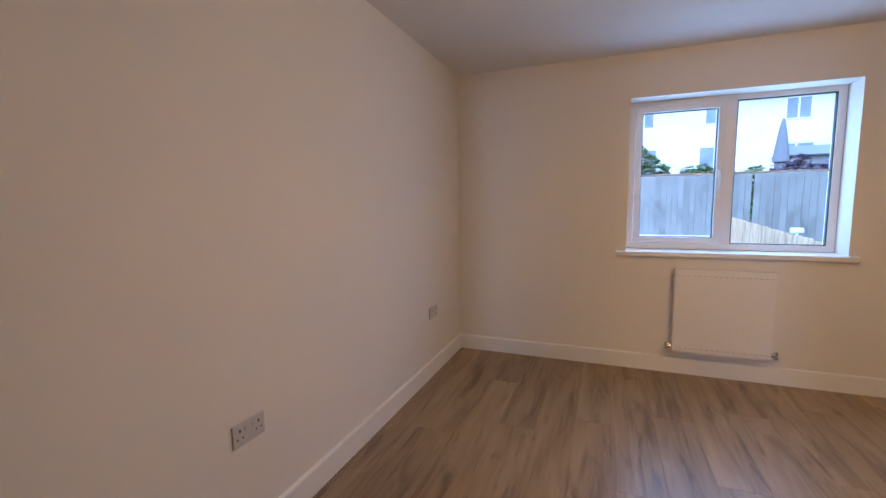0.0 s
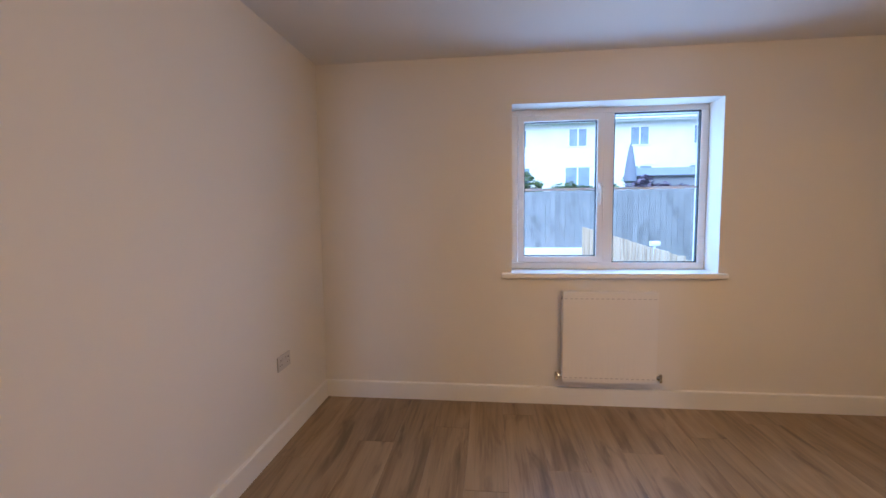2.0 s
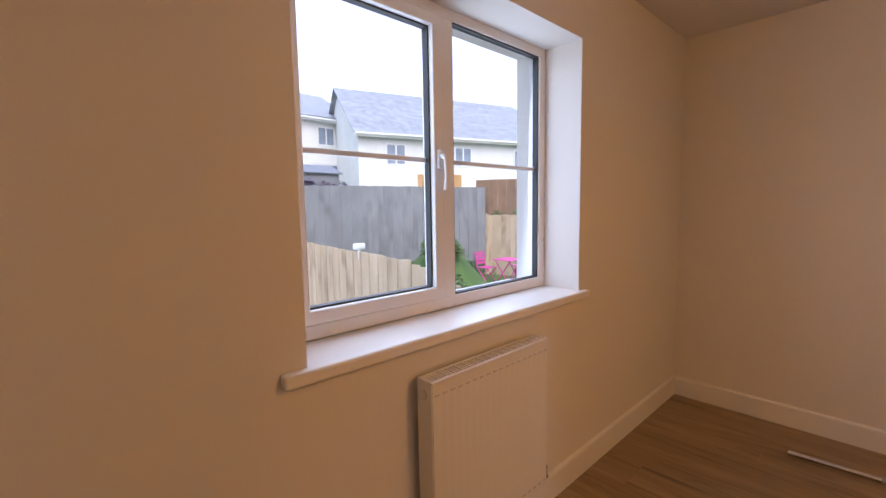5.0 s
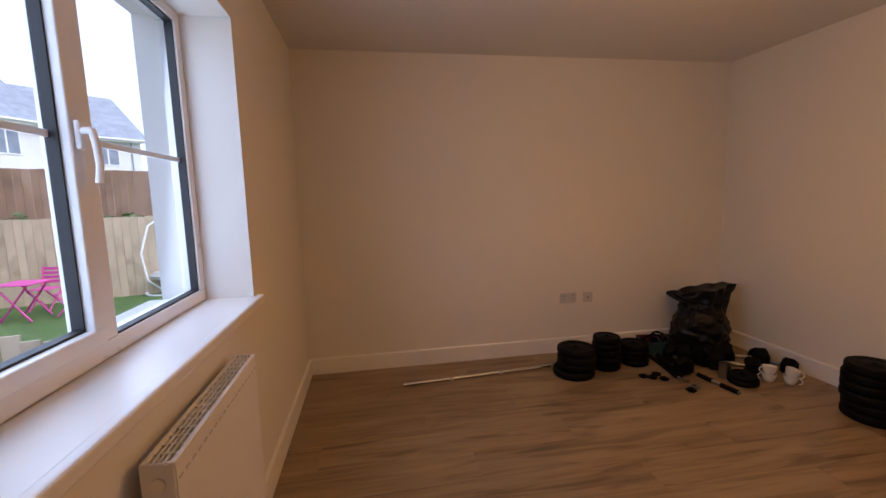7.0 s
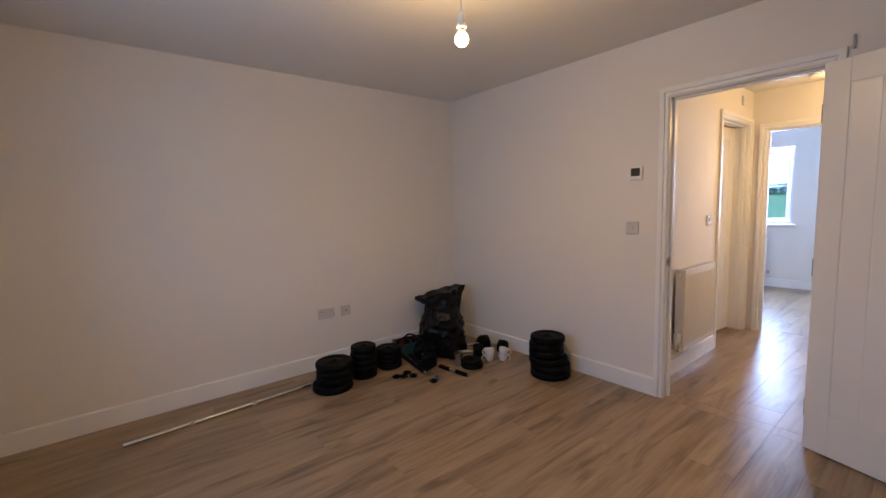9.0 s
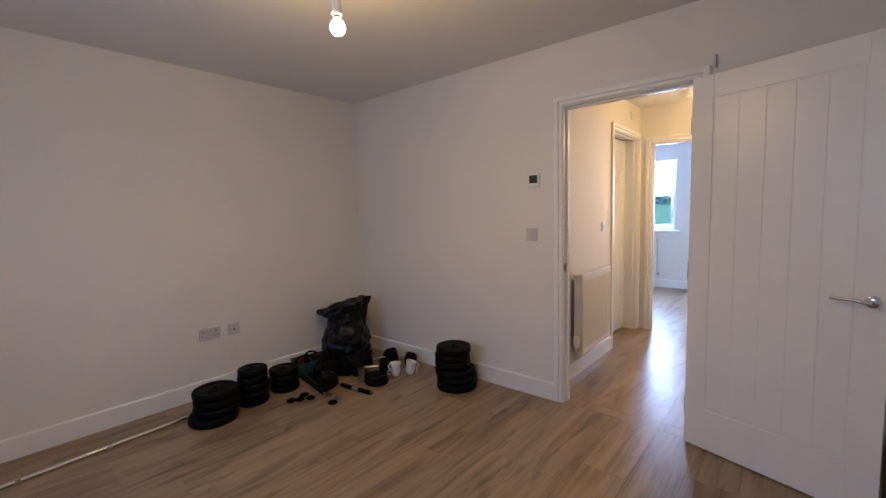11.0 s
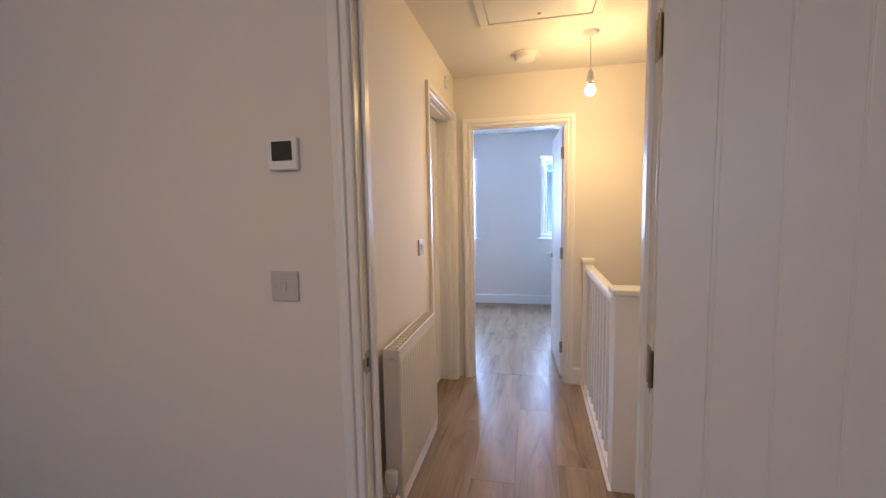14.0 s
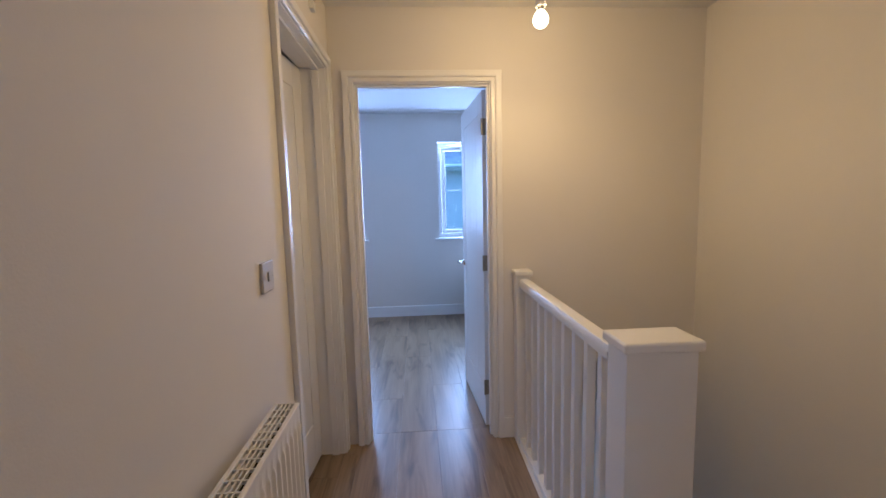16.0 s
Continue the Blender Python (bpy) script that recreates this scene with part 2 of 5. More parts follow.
def rod(bm, a, b, r, seg=12, r2=None):
    """A round bar from a to b with closed ends."""
    a, b = Vector(a), Vector(b)
    m = Matrix.Translation(a) @ (b - a).to_track_quat("Z", "Y").to_matrix().to_4x4()
    h = (b - a).length
    return lathe(bm, [(0, 0), (r, 0), (r if r2 is None else r2, h), (0, h)], seg, m)


def tube(bm, pts, r, seg=10):
    """A round tube along points, sharing its rings."""
    t = bmesh.new()
    pts = [Vector(p) for p in pts]
    rings = []
    for i, p in enumerate(pts):
        d = (pts[min(i + 1, len(pts) - 1)] - pts[max(i - 1, 0)]).normalized()
        u = d.orthogonal().normalized() if i == 0 else (u - d * u.dot(d)).normalized()
        v = d.cross(u)
        rings.append([t.verts.new(p + r * (math.cos(2 * math.pi * k / seg) * u + math.sin(2 * math.pi * k / seg) * v)) for k in range(seg)])
    for a, b in zip(rings, rings[1:]):
        for k in range(seg):
            t.faces.new((a[k], a[(k + 1) % seg], b[(k + 1) % seg], b[k]))
    t.faces.new(rings[0][::-1])
    t.faces.new(rings[-1])
    bmesh.ops.recalc_face_normals(t, faces=t.faces)
    return join(bm, t)


def extrude_profile(bm, prof, x0, x1, m=None):
    """A moulding: profile of (depth, height) drawn out along x."""
    t = bmesh.new()
    a = [t.verts.new((x0, d, h)) for d, h in prof]
    b = [t.verts.new((x1, d, h)) for d, h in prof]
    n = len(prof)
    for k in range(n):
        t.faces.new((a[k], a[(k + 1) % n], b[(k + 1) % n], b[k]))
    t.faces.new(a[::-1])
    t.faces.new(b)
    bmesh.ops.recalc_face_normals(t, faces=t.faces)
    return join(bm, t, m)


def part(name, bm, mat, parent=None, label="", smooth=False):
    me = bpy.data.meshes.new(name)
    bm.to_mesh(me)
    bm.free()
    me.materials.append(mat)
    if smooth:
        me.polygons.foreach_set("use_smooth", [True] * len(me.polygons))
        me.set_sharp_from_angle(angle=radians(38))
    ob = new(name, me)
    if parent is not None:
        ob.parent = parent
    if label:
        ob["label"] = label
    return ob


def thing(name, m, label, category, group="", kind=""):
    ob = new(name)
    ob.empty_display_size = 0.1
    ob.matrix_basis = m
    return tagged(ob, label, category, group, kind)


def structure(name, bm, mat, label, category="wall", smooth=False):
    return tagged(part(name, bm, mat, None, "", smooth), label, category, "", "structure")


# ---- large structure
WX0, WX1, WZ0, WZ1 = 1.362, 2.704, 0.922, 2.063      # window opening in the north wall
DX0, DX1, DZ = 1.14, 1.884, 1.98                    # room doorway, clear of its lining
HY0, HY1, HZ = -5.662, -4.925, 2.03                    # side doorway in the hall's east wall
FX0, FX1, FZ = 1.19, 1.895, 1.975                    # far doorway
LOW = -2.6

b = bmesh.new()
slab(b, -0.3, WX0, 0, 0.36, -2.85, 2.6)
slab(b, WX1, EAST + 0.3, 0, 0.36, -2.85, 2.6)
slab(b, WX0, WX1, 0, 0.36, -2.85, WZ0)
slab(b, WX0, WX1, 0, 0.36, WZ1, 2.6)
structure("wall_north", b, PAINT, "smooth cream-white painted wall with a window opening")
structure("wall_east", box(EAST, EAST + 0.25, SOUTH - 0.1, 0, -2.85, 2.6), PAINT, "plain cream-white painted wall above a white skirting")
structure("wall_west", box(-0.3, 0, SOUTH - 0.1, 0, -2.85, 2.6), PAINT, "plain cream-white painted wall with sockets")
b = bmesh.new()
slab(b, 0, DX0 - 0.03, SOUTH - 0.1, SOUTH, -0.3, 2.6)
slab(b, DX1 + 0.03, EAST, SOUTH - 0.1, SOUTH, -0.3, 2.6)
slab(b, DX0 - 0.03, DX1 + 0.03, SOUTH - 0.1, SOUTH, DZ + 0.03, 2.6)
structure("wall_south", b, PAINT, "cream-white painted wall with the doorway to the hall")
b = bmesh.new()
slab(b, HALL_E, HALL_E + 0.13, HY1 + 0.03, SOUTH - 0.1, -0.3, 2.6)
slab(b, HALL_E, HALL_E + 0.13, HALL_S - 0.1, HY0 - 0.03, -0.3, 2.6)
slab(b, HALL_E, HALL_E + 0.13, HY0 - 0.03, HY1 + 0.03, HZ + 0.03, 2.6)
structure("hall_wall_east", b, PAINT, "cream-white hall wall with a door and a radiator")
b = bmesh.new()
slab(b, STAIR_W - 0.2, STAIR_E, HALL_S - 0.1, HALL_S, 0.44, 2.6)
slab(b, STAIR_E, FX0 - 0.03, HALL_S - 0.1, HALL_S, -0.3, 2.6)
slab(b, FX1 + 0.03, HALL_E, HALL_S - 0.1, HALL_S, -0.3, 2.6)
slab(b, FX0 - 0.03, FX1 + 0.03, HALL_S - 0.1, HALL_S, FZ + 0.03, 2.6)
structure("hall_wall_south", b, PAINT, "cream-white hall wall with a doorway, ending over the stairs")
structure("hall_wall_west", box(STAIR_W - 0.2, STAIR_W, -9.0, SOUTH - 0.1, LOW, 2.6), PAINT, "tall cream-white wall of the stairwell")
b = bmesh.new()
slab(b, STAIR_E, LAND_X, -9.0, LAND_Y, LOW, -0.3)
slab(b, STAIR_E, LAND_X, HALL_S - 0.1, LAND_Y, -0.3, -0.001)
structure("stair_wall", b, PAINT, "painted wall below the landing beside the stairs")
# far room
b = bmesh.new()
FW = ((0.72, 1.335), (2.215, 2.85))
fz0, fz1 = 0.905, 2.055
xs = [-0.36, FW[0][0], FW[0][1], FW[1][0], FW[1][1], EAST + 0.25]
for k in (0, 2, 4):
    slab(b, xs[k], xs[k + 1], FAR_S - 0.3, FAR_S, -0.3 if k == 0 else -2.85, 2.7)
for k in (1, 3):
    slab(b, xs[k], xs[k + 1], FAR_S - 0.3, FAR_S, -0.3 if k == 1 else -2.85, fz0)
    slab(b, xs[k], xs[k + 1], FAR_S - 0.3, FAR_S, fz1, 2.7)
structure("far_wall_south", b, PAINT, "white painted wall with two windows in the far room")
structure("far_wall_east", box(EAST, EAST + 0.25, FAR_S, HALL_S - 0.1, -2.85, 2.7), PAINT, "white painted wall of the far room")
structure("far_wall_west", box(-0.36, -0.16, FAR_S, HALL_S - 0.1, 0.5, 2.7), PAINT, "white painted wall of the far room")
structure("far_wall_north", box(HALL_E + 0.13, EAST, HALL_S - 0.1, HALL_S, -0.3, 2.7), PAINT, "white painted wall of the far room")
# side room behind the hall door: plain closing walls
structure("side_room_wall", box(EAST, EAST + 0.25, HALL_S - 0.1, SOUTH - 0.1, -2.85, 2.6), PAINT, "plain wall closing the side room")
# ceilings
structure("ceiling", box(-0.3, EAST + 0.25, SOUTH - 0.05, 0.3, CEIL, CEIL + 0.2), CEILING, "flat white painted ceiling", "ceiling")
structure("hall_ceiling", box(STAIR_W - 0.2, EAST + 0.25, HALL_S - 0.05, SOUTH - 0.05, HALL_C, HALL_C + 0.2), CEILING, "flat white painted hall ceiling", "ceiling")
structure("far_ceiling", box(-0.36, EAST + 0.25, FAR_S - 0.3, HALL_S - 0.05, FAR_C, FAR_C + 0.15), CEILING, "flat white painted ceiling", "ceiling")
structure("far_bulkhead", box(STAIR_W, STAIR_E, FAR_S, HALL_S - 0.1, 0.44, 0.5), PAINT, "boxed top over the stairs in the far room")

# floor beds under the boards
SUBZ = -0.012
b = bmesh.new()
slab(b, 0, EAST, SOUTH - 0.1, 0, -0.3, SUBZ)
slab(b, LAND_X, HALL_E, HALL_S - 0.1, SOUTH - 0.1, -0.3, SUBZ)
slab(b, STAIR_W, LAND_X, LAND_Y, SOUTH - 0.1, -0.3, SUBZ)
slab(b, STAIR_E, EAST, FAR_S, HALL_S - 0.1, -0.3, SUBZ)
slab(b, HALL_E, EAST, HALL_S - 0.1, SOUTH - 0.1, -0.3, SUBZ)
FLOOR = structure("floor", b, FLOORBED, "brown oak laminate floor laid lengthwise", "floor")

# skirtings
SKIRT = [(0, 0), (-0.018, 0), (-0.018, 0.116), (-0.015, 0.121), (0, 0.124)]


def skirting(p, q, name="baseboard"):
    """From p to q along a wall; the wall lies on the left of the way."""
    p, q = Vector((*p, 0)), Vector((*q, 0))
    d = q - p
    m = Matrix.Translation(p) @ Matrix.Rotation(math.atan2(d.y, d.x), 4, "Z")
    structure(name, extrude_profile(bmesh.new(), SKIRT, 0, d.length, m), GLOSS, "white satin-painted skirting board along the wall", "skirting")


ARW = 0.058
skirting((0.0, 0.0), (EAST, 0.0))
skirting((EAST, -0.015), (EAST, SOUTH + 0.015))
skirting((EAST, SOUTH), (DX1 + 0.005 + ARW, SOUTH))
skirting((DX0 - 0.005 - ARW, SOUTH), (0, SOUTH))
skirting((0, SOUTH + 0.015), (0, -0.015))
skirting((HALL_E, SOUTH - 0.1), (HALL_E, HY1 + 0.005 + ARW))
skirting((FX0 - 0.005 - ARW, HALL_S), (LAND_X, HALL_S))
skirting((STAIR_W, LAND_Y), (STAIR_W, SOUTH - 0.1))
skirting((EAST, HALL_S - 0.1), (EAST, FAR_S + 0.015))
skirting((EAST, FAR_S), (STAIR_E, FAR_S))


# door linings and architraves
def architrave(m, width, height, name="trim"):
    """Two legs and a head round an opening from x = 0 to width, on the face y = 0 towards -y."""
    prof = [(0, 0), (-0.009, 0), (-0.013, 0.004), (-0.013, 0.017), (-0.007, 0.019), (-0.007, 0.024), (-0.018, 0.027), (-0.02, 0.034), (-0.02, ARW - 0.003), (-0.018, ARW), (0, ARW)]
    bm = bmesh.new()
    g = 0.005
    t = bmesh.new()
    loops = []
    for d, h in prof:
        o = g + h
        loops.append([t.verts.new(c) for c in ((-o, d, 0), (-o, d, height + o), (width + o, d, height + o), (width + o, d, 0))])
    for a, c in zip(loops, loops[1:] + loops[:1]):
        for k in range(3):
            t.faces.new((a[k], a[k + 1], c[k + 1], c[k]))
    bmesh.ops.recalc_face_normals(t, faces=t.faces)
    join(bm, t, m)
    return structure(name, bm, GLOSS, "white satin-painted door architrave", "architrave")


def lining(m, width, height, depth, stop_y):
    """Jambs and head of a doorway, with the door stops on them. depth runs along +y."""
    bm = bmesh.new()
    slab(bm, -0.03, 0, 0.001, depth - 0.001, 0, height + 0.03)
    slab(bm, width, width + 0.03, 0.001, depth - 0.001, 0, height + 0.03)
    slab(bm, 0, width, 0.001, depth - 0.001, height, height + 0.03)
    s0, s1 = stop_y
    slab(bm, 0, 0.012, s0, s1, 0, height - 0.012, 0.002)
    slab(bm, width - 0.012, width, s0, s1, 0, height - 0.012, 0.002)
    slab(bm, 0, width, s0, s1, height - 0.012, height, 0.002)
    bmesh.ops.transform(bm, matrix=m, verts=bm.verts)
    return structure("door_frame", bm, GLOSS, "white satin-painted door lining with stops", "door frame")


# room doorway, seen from the room: y runs into the hall
m_room = pose(DX1, SOUTH, 0, 0, 0, 180)
architrave(m_room, DX1 - DX0, DZ)
architrave(pose(DX0, SOUTH - 0.1, 0), DX1 - DX0, DZ)
lining(m_room, DX1 - DX0, DZ, 0.1, (0.042, 0.075))
m_far = pose(FX1, HALL_S, 0, 0, 0, 180)
architrave(m_far, FX1 - FX0, FZ)
lining(m_far, FX1 - FX0, FZ, 0.1, (0.02, 0.055))
m_side = pose(HALL_E, HY1, 0, 0, 0, -90)
architrave(m_side, HY1 - HY0, HZ)
lining(m_side, HY1 - HY0, HZ, 0.13, (0.03, 0.065))


# doors
def lever(parent, x, z, side):
    """Lever handle on a round rose; side is the face it stands on, +1 or -1 along y."""
    bm = bmesh.new()
    m = Matrix.Translation((x, side * 0.02, z)) @ Matrix.Rotation(radians(-90 * side), 4, "X")
    lathe(bm, [(0, 0.012), (0.02, 0.012), (0.024, 0.009), (0.026, 0.0)], 28, m)
    h = part("door_handle", bm, CHROME, parent, "chrome lever handle", True)
    bm = bmesh.new()
    tube(bm, [(x, side * 0.028, z), (x, side * 0.062, z), (x - 0.012, side * 0.068, z), (x - 0.045, side * 0.066, z + 0.006), (x - 0.085, side * 0.063, z + 0.004), (x - 0.12, side * 0.062, z + 0.007)], 0.008, 12)
    part("lever", bm, CHROME, h, "", True)


def door(name, m, width, height, label):
    """Boarded door leaf: hinge line at x = 0, leaf along +x, middle of its thickness at y = 0."""
    d = thing(name, m, label, "door", "", "structure")
    st, z0 = 0.105, 0.008
    part("stile", box(0.002, st, -0.02, 0.02, z0, height, 0.002), GLOSS, d)
    part("stile", box(width - st, width - 0.002, -0.02, 0.02, z0, height, 0.002), GLOSS, d)
    part("rail", box(st, width - st, -0.02, 0.02, z0, 0.23, 0.002), GLOSS, d)
    part("rail", box(st, width - st, -0.02, 0.02, height - 0.115, height, 0.002), GLOSS, d)
    n = 5
    w = (width - 2 * st - 0.012) / n
    me = None
    for k in range(n):
        if me is None:
            o = part("board", box(0.0015, w - 0.0015, -0.0178, 0.0178, 0.237, height - 0.122, 0.0028), GLOSS, d)
            me = o.data
        else:
            o = new("board", me)
            o.parent = d
        o.location = (st + 0.006 + k * w, 0, 0)
    part("panel_back", box(st, width - st, -0.0155, 0.0155, 0.225, height - 0.11), GLOSS, d)
    lever(d, width - 0.055, 0.92, 1)
    lever(d, width - 0.055, 0.92, -1)
    part("latch_plate", box(width - 0.0025, width + 0.001, -0.011, 0.011, 0.89, 0.95, 0.0005), STEEL, d, "steel latch plate")
    part("latch_bolt", box(width, width + 0.009, -0.007, 0.007, 0.909, 0.931, 0.002), STEEL, d)
    return d


def hinge(parent, m):
    bm = bmesh.new()
    rod(bm, (0, 0, -0.045), (0, 0, 0.045), 0.006, 12)
    for k in (-0.027, -0.009, 0.009, 0.027):
        rod(bm, (0, 0, k - 0.0008), (0, 0, k + 0.0008), 0.0066, 12)
    slab(bm, -0.001, 0.001, 0.004, 0.032, -0.045, 0.045)
    bmesh.ops.transform(bm, matrix=m, verts=bm.verts)
    return part("hinge", bm, BRASS, parent, "tarnished steel butt hinge", True)


ROOM_DOOR = door("door_1", pose(DX0 + 0.004, SOUTH + 0.034, 0, 0, 0, 163), DX1 - DX0 + 0.03, DZ - 0.004, "white boarded interior door standing wide open against the wall")
FAR_DOOR = door("door_2", pose(FX0 + 0.004, HALL_S - 0.112, 0, 0, 0, -86.5), FX1 - FX0 - 0.006, FZ - 0.004, "white boarded interior door standing open into the far room")
SIDE_DOOR = door("door_3", pose(HALL_E + 0.142, HY0 - 0.003, 0, 0, 0, 85), 0.76, HZ - 0.004, "white boarded interior door standing open into the side room")
for z in (0.22, 0.97, 1.74):
    hinge(ROOM_DOOR, pose(-0.006, 0.022, z, 0, 0, 180))
    hinge(FAR_DOOR, pose(-0.004, 0.022, z + 0.03, 0, 0, 180))
    hinge(SIDE_DOOR, pose(-0.006, 0.024, z + 0.03, 0, 0, 90))
# hinge leaves let into the room door's jamb, and the keep on the other jamb
for z in (0.22, 0.97, 1.74):
    o = tagged(part("hinge_plate", box(DX0 - 0.001, DX0 + 0.0015, SOUTH - 0.034, SOUTH - 0.002, z - 0.048, z + 0.048, 0.0006), BRASS), "tarnished steel hinge leaf let into the white jamb", "hinge", "room door jamb hinges")
    for zz in (-0.03, 0, 0.03):
        part("screw", lathe(bmesh.new(), [(0, 0.0006), (0.003, 0.0006), (0.0035, 0)], 10, Matrix.Translation((DX0 + 0.0015, SOUTH - 0.018, z + zz)) @ Matrix.Rotation(radians(90), 4, "Y")), STEEL, o)
k = thing("strike_plate", pose(DX1, SOUTH - 0.02, 0.93), "steel strike plate let into the white door jamb", "strike plate")
part("plate", box(-0.0015, 0.001, -0.02, 0.014, -0.032, 0.032, 0.0005), STEEL, k)
part("lip", box(-0.0025, 0.001, 0.014, 0.026, -0.018, 0.018, 0.0008), STEEL, k)
part("hole", box(-0.0022, 0.001, -0.008, 0.006, -0.014, 0.014), SLOT, k, "dark latch hole")


# windows
def window(name, m, width, z0, z1, mull, label, group=""):
    """Casement and fixed light in a plastic frame; x from 0 to width, inside face towards -y at y = 0."""
    w = thing(name, m, label, "window", group, "structure")
    f, d0, d1 = 0.047, 0.0, 0.065
    part("window_frame", box(0, width, d0, d1, z0, z0 + f, 0.004), UPVC, w)
    part("window_frame", box(0, width, d0, d1, z1 - f, z1, 0.004), UPVC, w)
    part("window_frame", box(0, f, d0, d1, z0 + f, z1 - f, 0.004), UPVC, w)
    part("window_frame", box(width - f, width, d0, d1, z0 + f, z1 - f, 0.004), UPVC, w)
    lights = [(f, width - f, True)]
    if mull:
        part("mullion", box(mull - 0.035, mull + 0.035, d0 + 0.001, d1, z0 + f, z1 - f, 0.004), UPVC, w)
        lights = [(f, mull - 0.035, True), (mull + 0.035, width - f, False)]
    zm = (z0 + z1) / 2 + 0.002
    for x0, x1, sash in lights:
        a0, a1, c0, c1 = x0, x1, z0 + f, z1 - f
        if sash:
            s, y0 = 0.046, -0.016
            fr = part("casement", box(a0 + 0.003, a1 - 0.003, y0, 0.05, c0 + 0.003, c0 + s, 0.005), UPVC, w)
            part("casement", box(a0 + 0.003, a1 - 0.003, y0, 0.05, c1 - s, c1 - 0.003, 0.005), UPVC, w)
            part("casement", box(a0 + 0.003, a0 + s, y0 + 0.001, 0.05, c0 + s - 0.004, c1 - s + 0.004, 0.004), UPVC, w)
            part("casement", box(a1 - s, a1 - 0.003, y0 + 0.001, 0.05, c0 + s - 0.004, c1 - s + 0.004, 0.004), UPVC, w)
            a0, a1, c0, c1 = a0 + s, a1 - s, c0 + s, c1 - s
            # handle at the meeting side
            hx = a1 + 0.02
            h = part("window_handle", box(hx - 0.011, hx + 0.011, y0 - 0.014, y0, zm - 0.035, zm + 0.035, 0.005), UPVC, w, "white window handle")
            bm = bmesh.new()
            rod(bm, (hx, y0 - 0.008, zm + 0.01), (hx, y0 - 0.034, zm + 0.01), 0.009, 14)
            tube(bm, [(hx, y0 - 0.034, zm + 0.014), (hx, y0 - 0.04, zm - 0.02), (hx, y0 - 0.043, zm - 0.07), (hx - 0.002, y0 - 0.038, zm - 0.115)], 0.0085, 10)
            part("lever", bm, UPVC, h, "", True)
            part("key_hole", lathe(bmesh.new(), [(0, 0.002), (0.005, 0.002), (0.006, 0)], 12, Matrix.Translation((hx + 0.011, y0 - 0.022, zm + 0.012)) @ Matrix.Rotation(radians(90), 4, "Y")), SLOT, h)
            v = part("trickle_vent", box(a0 + 0.07, a0 + 0.36 if a1 - a0 > 0.42 else a1 - 0.05, y0 - 0.012, y0 + 0.004, z1 - f - 0.014, z1 - f + 0.008, 0.003), UPVC, w, "white trickle vent on the frame head")
        g = 0.006
        bm = bmesh.new()
        for q in ((a0, a1, c0, c0 + g), (a0, a1, c1 - g, c1), (a0, a0 + g, c0 + g, c1 - g), (a1 - g, a1, c0 + g, c1 - g)):
            slab(bm, q[0], q[1], 0.008, 0.036, q[2], q[3])
        part("gasket", bm, GASKET, w, "black rubber glazing gasket")
        gl = part("pane", box(a0 + 0.003, a1 - 0.003, 0.02, 0.024, c0 + 0.003, c1 - 0.003), GLASS, w)
        gl.visible_shadow = False
        part("glazing_bar", box(a0 + g, a1 - g, 0.026, 0.034, zm - 0.009, zm + 0.009, 0.002), UPVC, w, "slim pale glazing bar")
    return w


window("window_1", pose(WX0 + 0.004, 0.19, 0), WX1 - WX0 - 0.004, WZ0 + 0.0045, WZ1 + 0.01, 0.681, "white plastic two-light casement window with glazing bars")
b = bmesh.new()
slab(b, WX0 - 0.072, WX1 + 0.052, -0.034, 0.0, WZ0 - 0.034, WZ0 + 0.004, 0.009, 3)
slab(b, WX0, WX1, -0.02, 0.19, WZ0 - 0.025, WZ0 + 0.0025)
structure("window_sill", b, GLOSS, "white painted window board with a rounded nose", "window sill")
# outside sill and rendered outer reveal edge
structure("outer_sill", box(WX0 + 0.001, WX1 - 0.001, 0.262, 0.41, WZ0, WZ0 + 0.013, 0.004), UPVC, "white plastic outer sill under the window", "window sill")
for (x0, x1), nm in zip(FW, ("window_2", "window_3")):
    window(nm, pose(x1, FAR_S - 0.12, 0, 0, 0, 180), x1 - x0, fz0 + 0.03, fz1, 0, "white plastic casement window in the far room")
    b = bmesh.new()
    slab(b, x0 - 0.05, x1 + 0.05, FAR_S, FAR_S + 0.03, fz0 + 0.003, fz0 + 0.03, 0.008, 3)
    slab(b, x0, x1, FAR_S - 0.12, FAR_S + 0.02, fz0 + 0.004, fz0 + 0.0285)
    structure("window_sill", b, GLOSS, "white painted window board in the far room", "window sill")


